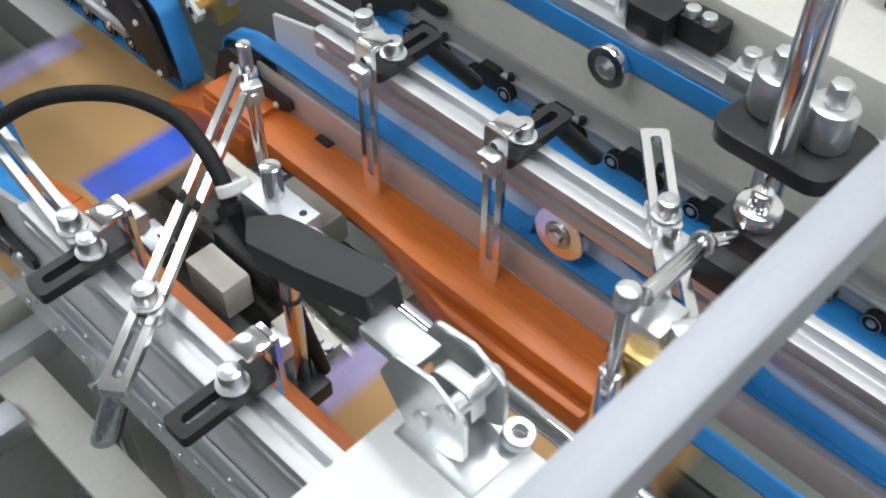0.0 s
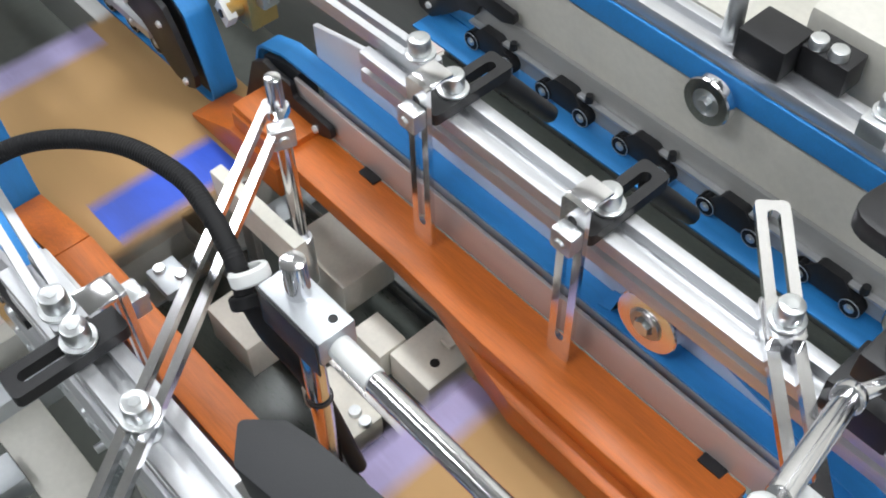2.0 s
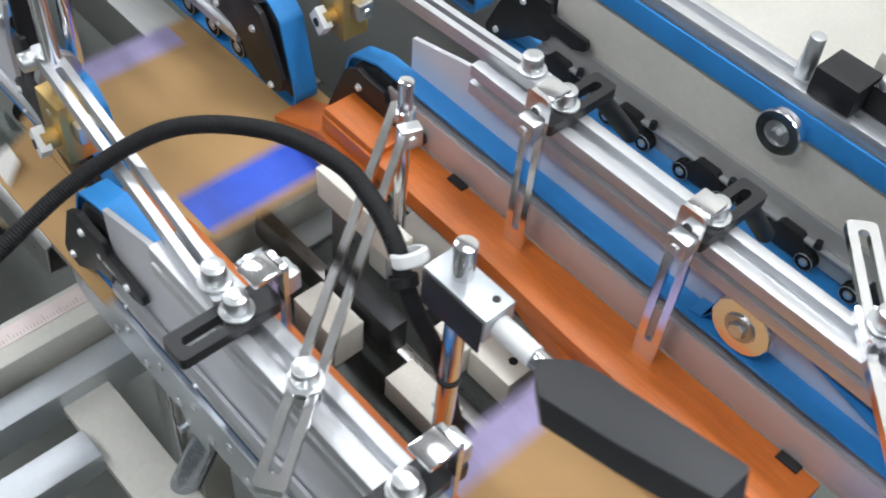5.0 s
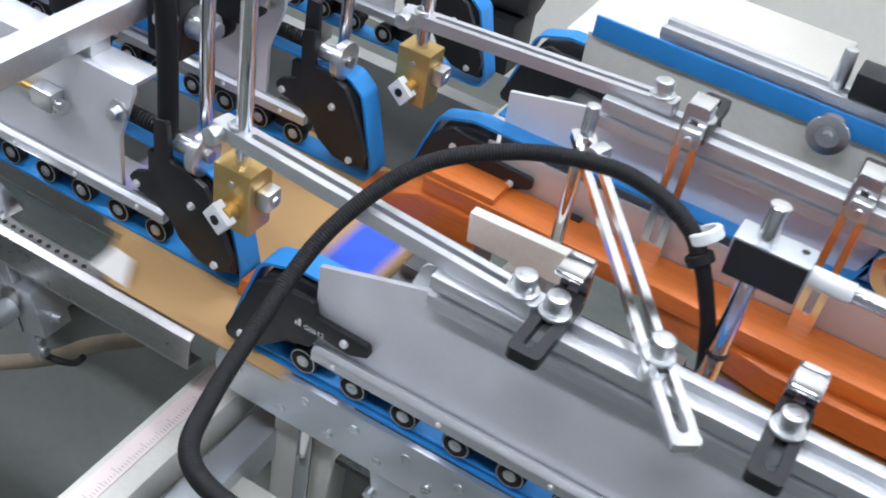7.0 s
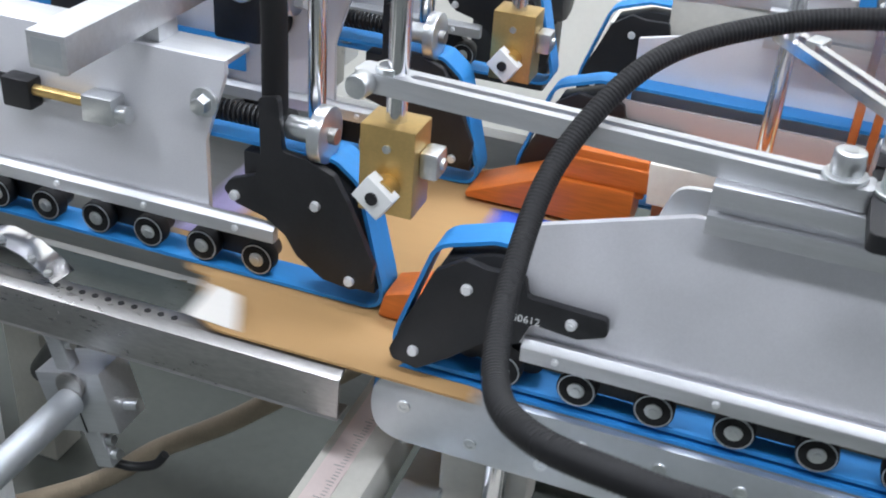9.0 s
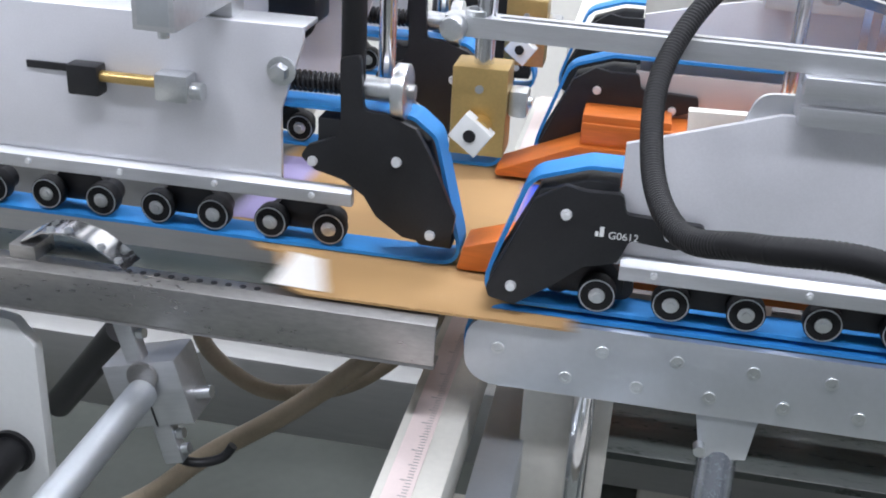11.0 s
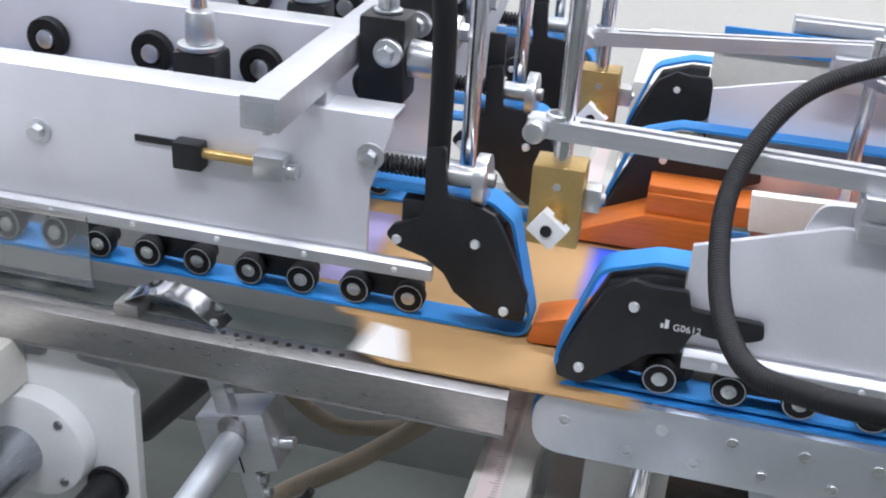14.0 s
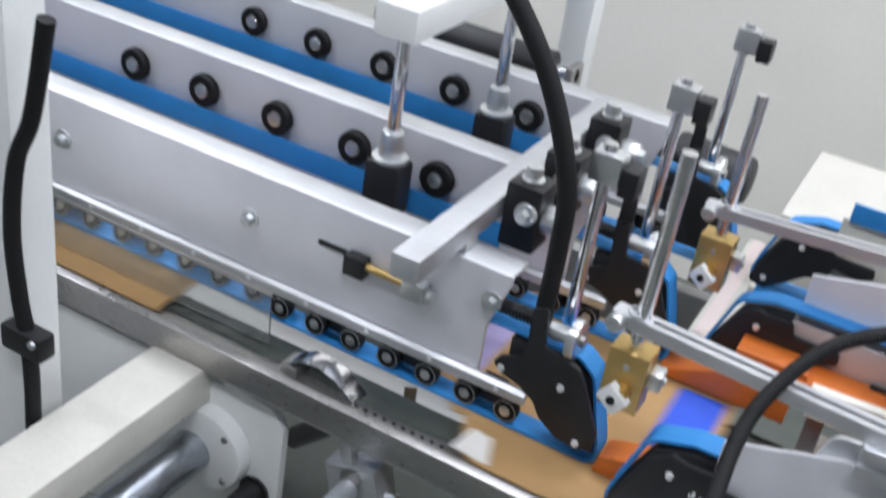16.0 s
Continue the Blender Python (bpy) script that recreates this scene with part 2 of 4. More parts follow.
# ---- the hall ----
def setting():
    g = B()
    bmesh.ops.create_grid(g, x_segments=24, y_segments=24, size=7.0)
    for v in g.verts:
        v.co.z = FLOOR
    tagged(part("floor", g, FLOORMAT), "grey-green painted concrete hall floor", "floor", kind="structure")
    # North wall shows; the other three are unseen and greyed to deepen reflections.
    for n, (x0, x1, y0, y1) in {"wall_north": (-6, 6, 2.3, 2.45), "wall_south": (-6, 6, -4.75, -4.6), "wall_west": (-6.15, -6, -4.75, 2.45), "wall_east": (6, 6.15, -4.75, 2.45)}.items():
        tagged(part(n, box(B(), x0, x1, y0, y1, FLOOR, 3.2, 0), WALLMAT if n == "wall_north" else GREYWALL), "off-white painted workshop wall" if n == "wall_north" else "assumed grey wall out of view, toned for reflections", "wall", kind="structure")
    # Ceiling out of view, kept mid-grey so chrome mirrors less white.
    tagged(part("ceiling", box(B(), -6.2, 6.2, -4.8, 2.5, 3.2, 3.3, 0), CEILMAT), "assumed grey ceiling out of view, toned for reflections", "ceiling", kind="structure")
    # Assumed ceiling fittings, none in view; added to light the hall.
    for k, (x, y) in enumerate([(-2.6, -1.6), (0.2, -1.6), (3.0, -1.6), (-2.6, 1.2), (0.2, 1.2), (3.0, 1.2), (-4.8, 0.2), (4.8, 0.2)]):
        t = thing("ceiling_light", "assumed long fluorescent ceiling light fitting, out of view", "ceiling light", "ceiling lights", at=(x, y, 3.1))
        part("housing", box(B(), -0.75, 0.75, -0.2, 0.2, 0.03, 0.1, 0.01), WHITE, t)
        part("diffuser", box(B(), -0.73, 0.73, -0.18, 0.18, 0.005, 0.028, 0.004), LAMPMAT, t, "glowing white diffuser")
        d = bpy.data.lights.new("ceiling_lamp", "AREA")
        d.shape, d.size, d.size_y, d.energy, d.color = "RECTANGLE", 1.46, 0.36, LAMP_W, (0.84, 0.92, 1.0)
        l = new("ceiling_lamp", d)
        l.matrix_basis = Matrix.Translation((x, y, 3.1))


LAMP_W = 40.0
setting()


# ---- belt carriers ----
def t_slot(bm, x0, x1, y, z, w=0.045, h=0.042):
    """An aluminium profile along x with a groove on its top."""
    s = 0.008
    o = [(y, z), (y + w, z), (y + w, z + h), (y + w / 2 + s, z + h), (y + w / 2 + s, z + h - 0.012), (y + w / 2 - s, z + h - 0.012), (y + w / 2 - s, z + h), (y, z + h),
         (y, z + h * 0.62), (y + 0.008, z + h * 0.62), (y + 0.008, z + h * 0.4), (y, z + h * 0.4)]
    return prism(bm, o, x0, x1, 0.0008, "yz")


def belt_part(parent, outline, y0, y1, r, thick=0.004):
    return part("belt", band(B(), rounded(outline, r, 8), y0, y1, thick), BELT, parent, "smooth blue conveyor belt")


CORE_DOWN = [(-0.106, -0.004), (-0.106, 0.008), (-0.064, 0.098), (-0.020, 0.113), (0.0095, 0.113), (0.0095, 0.05), (-0.02, 0.045), (-0.05, -0.004)]
NOSE_DOWN = [(-0.106, 0.0), (-0.103, -0.010), (-0.078, -0.015), (-0.046, 0.008), (-0.016, 0.034), (0.015, 0.042), (0.024, 0.066), (0.066, 0.062), (0.091, 0.072), (0.089, 0.088), (0.018, 0.091), (0.014, 0.110), (-0.02, 0.109), (-0.040, 0.113), (-0.067, 0.095)]
CORE_UP = [(-0.156, -0.006), (-0.156, 0.012), (-0.186, 0.104), (-0.206, 0.122), (-0.30, 0.122), (-0.30, 0.09), (-0.245, 0.07), (-0.222, 0.03), (-0.19, -0.006)]


def carrier_down(name, y, label, x1=1.7, rollers=True, black=True):
    """The right-hand carrier: plate, top profile, bottom rail, black nose plate, rollers, belt."""
    c = thing(name, label, "conveyor", "belt carriers", at=(0, y, 0))
    part("side_plate", prism(B(), [(0.010, 0.155), (0.012, 0.036), (x1, 0.036), (x1, 0.193), (0.14, 0.196)], 0.001, 0.008, 0.0008), PLATE, c, "grey anodised side plate")
    part("top_profile", t_slot(B(), 0.15, x1, -0.018, 0.194), ALU, c, "slotted aluminium profile")
    part("bottom_rail", prism(B(), [(-0.012, 0.026), (-0.001, 0.026), (-0.001, 0.047), (-0.006, 0.047), (-0.012, 0.04)], 0.018, x1, 0.0008, "yz"), ALU, c, "bright aluminium rail")
    n = 0
    while 0.06 + 0.14 * n < x1 - 0.1:
        part("bolt", SMALLBOLT, None, c, at=(0.05 + 0.14 * n, -0.0123, 0.035))
        n += 1
    part("nose_core", prism(B(), CORE_DOWN, 0.009, 0.044, 0.002), DARKGREY, c, "dark nose body inside the belt")
    if black:
        p = part("nose_plate", prism(B(), rounded(NOSE_DOWN, 0.006, 4), -0.010, -0.002, 0.0008), BLACK, c, "black coated nose plate")
        for x, z in ((-0.036, 0.085), (-0.082, 0.005), (0.059, 0.076)):
            part("bolt", BOLT, None, p, "bright button-head bolt", (x, -0.0102, z))
        cu = bpy.data.curves.new("marking", "FONT")
        cu.body, cu.size, cu.extrude = "G0612", 0.0102, 0.0002
        tmp = bpy.data.objects.new("marking", cu)
        me = bpy.data.meshes.new_from_object(tmp)
        bpy.data.objects.remove(tmp)
        me.materials.append(WHITE)
        part("marking", me, None, p, "small white stamped marking", pose(0.004, -0.0103, 0.066, 90, 0, 0))
        part("emblem", box(box(B(), -0.008, -0.005, -0.0106, -0.0102, 0.067, 0.072, 0), -0.004, 0.0, -0.0106, -0.0102, 0.067, 0.077, 0), WHITE, p, "small white emblem")
    if rollers:
        for k in range(22):
            x = 0.07 * k
            if x < x1 - 0.1:
                press_roller(c, x, 0.0)
        for k in range(11):
            part("roller_arm", roller_arm(B(), 0.105 + 0.14 * k, 0.0, 0.0), BLACK, c)
        part("roller_arm", roller_arm(B(), -0.01, 0.006, 0.0), BLACK, c)
    belt_part(c, [(-0.12, -0.024), (x1 - 0.05, -0.024), (x1 - 0.05, 0.128), (-0.02, 0.128), (-0.075, 0.11)], 0.009, 0.046, [0.03, 0.05, 0.05, 0.03, 0.03])
    return c


carrier_down("front_belt_carrier", 0.0, "grey front belt carrier with blue belt and black rollers")


def carrier_up(name, y, label, x0=-2.2, rollers=True):
    """The left-hand carrier, of which the black nose plate hangs over the gap."""
    c = thing(name, label, "conveyor", "belt carriers", at=(0, y, 0))
    o = [(-0.336, 0.05), (-0.336, 0.128), (-0.312, 0.2), (-0.312, 0.215), (x0, 0.215), (x0, 0.05)]
    part("side_plate", prism(B(), o, 0.0, 0.007, 0.0008), PLATE, c, "grey anodised side plate")
    part("top_flange", box(B(), x0, -0.312, 0.0075, 0.05, 0.209, 0.2145, 0.001), ALU, c)
    part("bottom_rail", prism(B(), [(-0.012, 0.037), (-0.001, 0.037), (-0.001, 0.056), (-0.006, 0.056), (-0.012, 0.051)], x0, -0.258, 0.0008, "yz"), ALU, c, "bright aluminium rail")
    for k in range(12):
        part("bolt", SMALLBOLT, None, c, at=(-0.3 - 0.105 * k, -0.0123, 0.0455))
    o = [(-0.297, 0.074), (-0.267, 0.066), (-0.245, 0.051), (-0.232, 0.03), (-0.204, 0.011), (-0.173, 0.007), (-0.153, 0.017), (-0.15, 0.039), (-0.18, 0.104), (-0.194, 0.128), (-0.223, 0.139), (-0.247, 0.141), (-0.251, 0.197), (-0.271, 0.192), (-0.27, 0.129), (-0.276, 0.11), (-0.304, 0.099), (-0.312, 0.087)]
    part("nose_core", prism(B(), CORE_UP, 0.009, 0.044, 0.002), DARKGREY, c, "dark nose body inside the belt")
    p = part("nose_plate", prism(B(), rounded(o, 0.006, 4), -0.012, -0.004, 0.0008), BLACK, c, "black coated nose plate")
    for x, z in ((-0.299, 0.083), (-0.212, 0.092), (-0.175, 0.017)):
        part("bolt", BOLT, None, p, "bright button-head bolt", (x, -0.0122, z))
    if rollers:
        for k in range(16):
            press_roller(c, -0.288 - 0.0645 * k, 0.006)
        for k in range(8):
            part("roller_arm", roller_arm(B(), -0.32 - 0.129 * k, 0.006, 0.0), BLACK, c)
    belt_part(c, [(-0.14, -0.024), (-0.175, 0.115), (-0.2, 0.135), (x0 + 0.1, 0.135), (x0 + 0.1, -0.024)], 0.0075, 0.046, [0.025, 0.02, 0.02, 0.05, 0.05])
    return c


carrier_up("rear_belt_carrier", 0.066, "grey belt carrier with blue belt, rollers and black nose plate")


def middle_carrier():
    """The second right-hand carrier: grey plate with a tension wheel, a blue belt and a pale strip along its front."""
    y = 0.405
    c = thing("middle_belt_carrier", "grey middle belt carrier with blue belt and tension wheel", "conveyor", "belt carriers", at=(0, y, 0))
    part("side_plate", prism(B(), [(0.012, 0.175), (0.016, 0.03), (1.7, 0.03), (1.7, 0.200), (0.14, 0.203), (0.1, 0.195)], 0.040, 0.047, 0.0008), PLATE, c, "grey anodised side plate")
    part("top_profile", t_slot(B(), 0.15, 1.7, 0.004, 0.202), ALU, c, "slotted aluminium profile")
    part("front_strip", prism(B(), [(0.01, 0.058), (1.7, 0.058), (1.7, 0.112), (0.01, 0.112)], 0.004, 0.009, 0.001), PINKGREY, c, "pale pinkish-grey strip")
    belt_part(c, [(-0.12, -0.024), (1.65, -0.024), (1.65, 0.128), (-0.02, 0.128), (-0.075, 0.11)], 0.010, 0.0395, [0.03, 0.05, 0.05, 0.03, 0.03])
    p = part("nose_plate", prism(B(), rounded(NOSE_DOWN, 0.006, 4), -0.006, 0.002, 0.0008), BLACK, c, "black coated nose plate")
    for x, z in ((-0.036, 0.085), (-0.082, 0.005), (0.059, 0.068)):
        part("bolt", BOLT, None, p, "bright button-head bolt", (x, -0.0062, z))
    part("nose_core", prism(B(), CORE_DOWN, 0.011, 0.038, 0.002), DARKGREY, c, "dark nose body inside the belt")
    w = part("tension_wheel", ring(B(), (0, 0, 0), (0, 1, 0), 0.019, 0.036, 0.012), CHROME, c, "polished steel tension wheel", (0.563, 0.012, 0.172))
    part("wheel_hub", rod(rod(B(), (0, 0.008, 0), (0, -0.006, 0), 0.0195, 0.0195), (0, -0.006, 0), (0, -0.014, 0), 0.009, 0.009, 6), ZINC, w, "bright hexagon axle bolt")
    part("bearing", ring(B(), (0, -0.007, 0), (0, 1, 0), 0.011, 0.017, 0.004), STEEL, w)
    # the belt is led over the wheel and falls away behind it
    arc = [(0.565 + 0.038 * math.cos(radians(a)), 0.172 + 0.038 * math.sin(radians(a))) for a in range(200, 66, -10)]
    run = [(0.50, 0.133), (0.515, 0.136)] + arc + [(0.70, 0.175), (0.85, 0.135), (1.0, 0.131)]
    part("belt_loop", prism(B(), run + [(x, z - 0.003) for x, z in reversed(run)], 0.0145, 0.0385, 0), BELT, c, "blue belt led over the wheel")
    return c


middle_carrier()


def back_carrier():
    """The third right-hand carrier, farthest from the aisle."""
    y = 0.70
    c = thing("back_belt_carrier", "pale grey back belt carrier with blue belt and roller row", "conveyor", "belt carriers", at=(0, y, 0))
    part("side_plate", prism(B(), [(0.01, 0.155), (0.012, 0.05), (1.7, 0.05), (1.7, 0.168), (0.14, 0.168)], 0.028, 0.035, 0.0008), CREAM, c, "whitish side plate")
    part("bottom_rail", box(B(), 0.0, 1.7, 0.020, 0.0275, -0.012, 0.058, 0.001), GREYRAIL, c, "dull grey steel rail")
    part("ledge", box(B(), 0.0, 1.7, 0.010, 0.0195, 0.021, 0.025, 0.0008), ALU, c, "thin bright ledge")
    for k in range(11):
        part("stud", STUD, None, c, "", (0.086 + 0.14 * k, 0.0125, 0.0252))
    part("top_profile", t_slot(B(), 0.12, 1.7, 0.022, 0.1685), ALU, c, "slotted aluminium profile")
    part("top_belt", box(B(), 0.02, 1.65, 0.0165, 0.0215, 0.156, 0.191, 0.001), BELT, c, "blue belt run below the profile")
    for k in range(22):
        press_roller(c, 0.0105 + 0.07 * k, 0.003, -0.004, 0.8)
    for k in range(11):
        part("roller_arm", roller_arm(B(), 0.0455 + 0.14 * k, -0.012, 0.0), BLACK, c)
    belt_part(c, [(-0.12, -0.024), (1.65, -0.024), (1.65, 0.128), (-0.02, 0.128), (-0.075, 0.11)], 0.036, 0.068, [0.03, 0.05, 0.05, 0.03, 0.03])
    part("lower_run", box(B(), -0.09, 1.65, -0.019, 0.0355, -0.0255, -0.0215, 0.001), BELT, c, "lower run of the blue belt")
    p = part("nose_plate", prism(B(), rounded(NOSE_DOWN, 0.006, 4), 0.008, 0.016, 0.0008), BLACK, c, "black coated nose plate")
    for x, z in ((-0.036, 0.085), (-0.082, 0.005)):
        part("bolt", BOLT, None, p, "bright button-head bolt", (x, 0.0078, z))
    part("nose_core", prism(B(), CORE_DOWN, 0.037, 0.066, 0.002), DARKGREY, c, "dark nose body inside the belt")
    w = part("idler_wheel", ring(B(), (0, 0, 0), (0, 1, 0), 0.018, 0.032, 0.014), CHROME, c, "polished steel idler wheel", (0.404, 0.002, 0.159))
    part("wheel_hub", rod(rod(B(), (0, 0.012, 0), (0, -0.004, 0), 0.0185, 0.0185), (0, -0.004, 0), (0, -0.014, 0), 0.008, 0.008, 6), ZINC, w, "hexagon axle bolt")
    return c


STUD = mesh_of("stud", rod(B(), (0, 0, 0), (0, 0, 0.011), 0.006, 0.005, 12), BLACK)
back_carrier()


def upper_left_far(y):
    c = carrier_up("rear_belt_carrier", y, "grey belt carrier standing deeper in the machine")
    return c


DEEP = [upper_left_far(0.367), upper_left_far(0.72)]


CAPSCREW = mesh_of("cap_screw", rod(ring(B(), (0, -0.0008, 0), (0, 1, 0), 0.0035, 0.0066, 0.0024, 24), (0, 0.0, 0), (0, -0.0012, 0), 0.0034, 0.0034, 6), ZINC)


def lower_carrier():
    c = thing("lower_belt_carrier", "grey lower belt carrier with round nose and bolts", "conveyor", "belt carriers")
    o = [(-0.124, -0.034), (1.7, -0.034), (1.7, -0.112), (-0.124, -0.112)]
    part("side_plate", prism(B(), rounded(o, [0.038, 0.004, 0.004, 0.038], 10), -0.004, 0.004, 0.0008), GALV, c, "galvanised steel side plate with a round end")
    for k in range(24):
        part("cap_screw", CAPSCREW, None, c, "", (0.012 + 0.072 * k, -0.0042, -0.057))
        if k < 23:
            part("cap_screw", CAPSCREW, None, c, "", (-0.021 + 0.07 * k, -0.0042, -0.091))
    part("cap_screw", CAPSCREW, None, c, "", (-0.09, -0.0042, -0.068))
    belt_part(c, [(-0.126, -0.0295), (1.66, -0.0295), (1.66, -0.108), (-0.126, -0.108)][::-1], 0.006, 0.04, 0.036, 0.004)
    return c


lower_carrier()


def orange_bars():
    c = thing("far_folding_bar", "orange varnished wooden folding bar with stepped nose", "folding bar", "folding bars")
    o = [(-0.048, 0.345), (0.28, 0.343), (0.42, 0.336), (0.6, 0.335), (0.700, 0.336), (0.713, 0.345), (0.713, 0.4085), (-0.048, 0.4085)]
    part("bar", prism(B(), o, 0.030, 0.058, 0.003, "xy"), ORANGE, c)
    part("flare", prism(B(), [(0.30, 0.364), (0.36, 0.348), (0.42, 0.331), (0.48, 0.318), (0.60, 0.316), (0.69, 0.318), (0.70, 0.39), (0.30, 0.39)], -0.012, 0.0296, 0.004, "xy"), ORANGE, c, "flared lower edge")
    for x in (0.157, 0.675):
        part("notch", box(B(), x - 0.014, x + 0.014, 0.396, 0.4089, 0.052, 0.0605, 0.001), BLACK, c, "dark notch")
    part("nose_block", box(B(), -0.048, 0.06, 0.349, 0.404, 0.02, 0.068, 0.003), ORANGE, c)
    part("blade", prism(B(), [(-0.15, -0.014), (-0.048, 0.03), (0.05, 0.03), (0.05, -0.02), (-0.148, -0.02)], 0.338, 0.4, 0.002), ORANGE, c, "thin tapered blade")
    c = thing("near_folding_bar", "orange varnished wooden folding bar beside the carrier", "folding bar", "folding bars")
    part("bar", prism(B(), [(0.0006, 0.05), (0.95, 0.05), (0.95, -0.018), (0.0006, -0.0195)], 0.064, 0.112, 0.003), ORANGE, c)
    part("nose", prism(B(), [(-0.148, -0.022), (-0.142, 0.004), (0.0, 0.05), (0.0, -0.0195), (-0.14, -0.023)], 0.064, 0.112, 0.003), ORANGE, c, "tapered orange nose")


orange_bars()


def channel():
    c = thing("guide_channel", "worn bent steel guide channel with a row of holes", "guide rail")
    o = [(-0.026, -0.088), (-0.022, -0.045), (-0.012, -0.039), (0.008, -0.0405), (0.008, -0.0435), (-0.010, -0.042), (-0.019, -0.047), (-0.023, -0.088)]
    part("channel", prism(B(), o, -2.2, -0.15, 0.0006, "yz"), STEEL, c)
    part("lip", prism(B(), [(-0.024, -0.0885), (0.0, -0.090), (0.0, -0.093), (-0.026, -0.092)], -2.2, -0.15, 0.0006, "yz"), STEEL, c)
    part("inner_strip", prism(B(), [(0.0085, -0.0405), (0.062, -0.043), (0.062, -0.046), (0.0085, -0.0435)], -2.2, -0.15, 0.0004, "yz"), INNER, c, "dark green-grey inner strip")
    for k in range(10):
        part("hole", rod(B(), (-0.4785 + 0.0155 * k, -0.005, -0.0402), (-0.4785 + 0.0155 * k, -0.005, -0.0385), 0.0035, 0.0035, 10), BLACK, c, "dark punched hole")
    return c


channel()

# ---- clamps, bars and rods on the carriers ----
def slot_mesh(bm, length, width, thick, s0, s1, sw):
    """A flat bar along x from 0, with a long slot between s0 and s1, lying on z = 0."""
    n = 8
    out, inn = [], []
    r, h = width * 0.18, width / 2
    for cx, cy, a0 in ((length - r, -h + r, -90), (length - r, h - r, 0), (r, h - r, 90), (r, -h + r, 180)):
        for j in range(n):
            a = radians(a0 + 90 * j / (n - 1))
            out.append((cx + r * math.cos(a), cy + r * math.sin(a)))
    for cx, a0 in ((s1 - sw / 2, -90), (s1 - sw / 2, 0), (s0 + sw / 2, 90), (s0 + sw / 2, 180)):
        for j in range(n):
            a = radians(a0 + 90 * j / (n - 1))
            inn.append((cx + sw / 2 * math.cos(a), sw / 2 * math.sin(a)))
    rows = [[bm.verts.new((*o, 0)), bm.verts.new((*o, thick)), bm.verts.new((*i, thick)), bm.verts.new((*i, 0))] for o, i in zip(out, inn)]
    k = len(rows)
    fs = []
    for a in range(k):
        p, q = rows[a], rows[(a + 1) % k]
        for j in range(4):
            i = (j + 1) % 4
            if (p[j].co - q[j].co).length < 1e-7 and (p[i].co - q[i].co).length < 1e-7:
                continue
            fs.append(bm.faces.new((p[j], q[j], q[i], p[i])))
    bmesh.ops.remove_doubles(bm, verts=bm.verts, dist=1e-6)
    bmesh.ops.recalc_face_normals(bm, faces=bm.faces)
    return bm


def along(p0, p1, roll=0.0):
    """The pose of a bar that starts at p0 and runs along its own x axis to p1, its z axis up."""
    p0, p1 = Vector(p0), Vector(p1)
    x = (p1 - p0).normalized()
    y = Vector((0, 0, 1)).cross(x).normalized()
    z = x.cross(y)
    return Matrix.Translation(p0) @ Matrix((x, y, z)).transposed().to_4x4() @ pose(0, 0, 0, roll)


def knob_mesh(r=0.0125, h=0.022):
    bm = rod(B(), (0, 0, 0), (0, 0, 0.0035), r * 1.35, r * 1.35, 24, 0.0008)
    rod(bm, (0, 0, 0.0035), (0, 0, h), r, r * 0.96, 28, 0.002)
    rod(bm, (0, 0, h - 0.001), (0, 0, h + 0.0006), r * 0.5, r * 0.45, 6)
    return mesh_of("knob", bm, ZINC)


KNOB = knob_mesh()
NUT = mesh_of("clamp_nut", rod(box(B(), -0.013, 0.013, -0.018, 0, -0.013, 0.013, 0.004), (0, -0.018, 0), (0, -0.021, 0), 0.006, 0.005, 12), ZINC)


def slotted_bar(name, label, p0, p1, width=0.03, thick=0.009, s0=0.02, s1=None, sw=0.011, mat=CHROME, group="slotted bars"):
    length = (Vector(p1) - Vector(p0)).length
    t = thing(name, label, "slotted bar", group, at=along(p0, p1))
    part("bar", slot_mesh(B(), length, width, thick, s0, s1 or length - 0.02, sw), mat, t)
    return t


def clamp_bracket(x, y, side, top, foot=0.055):
    """A black slotted plate on a profile with a hanging chrome slotted leg. side: 1 hangs towards +y."""
    t = thing("clamp_bracket", "chrome slotted leg hanging from a black slotted clamp plate", "bracket", "clamp brackets", at=pose(x, y, 0, 0, 0, 90 if side > 0 else -90))
    part("clamp_plate", slot_mesh(B(), 0.110, 0.034, 0.014, 0.012, 0.066, 0.012), BLACK, t, "black slotted clamp plate", (-0.070, 0, top + 0.0005))
    part("knob", KNOB, None, t, "round zinc-plated clamp bolt", (0, 0, top + 0.0145))
    if side < 0:
        part("stay", rod(B(), (-0.06, 0, top - 0.004), (-0.15, 0.0, top - 0.12), 0.011, 0.011, 20, 0.001), BLACK, t, "black round stay")
    high = top + 0.055
    part("leg", slot_mesh(B(), high - foot, 0.03, 0.006, 0.018, high - foot - 0.03, 0.011), CHROME, t, "polished slotted leg", Matrix.Translation((0.0425, 0, high)) @ pose(0, 0, 0, 0, 90, 0))
    part("leg_flange", box(B(), 0.012, 0.042, -0.0145, 0.0145, high - 0.007, high - 0.001, 0.002), CHROME, t)
    part("clamp_nut", NUT, None, t, "white zinc clamp nut", pose(0.0488, 0.003, high - 0.038, 0, 0, 90))
    return t


clamp_bracket(0.277, -0.002, 1, 0.2365)
clamp_bracket(0.512, -0.003, 1, 0.2365)
clamp_bracket(0.274, 0.432, -1, 0.2445, 0.058)
clamp_bracket(0.484, 0.432, -1, 0.2445, 0.058)


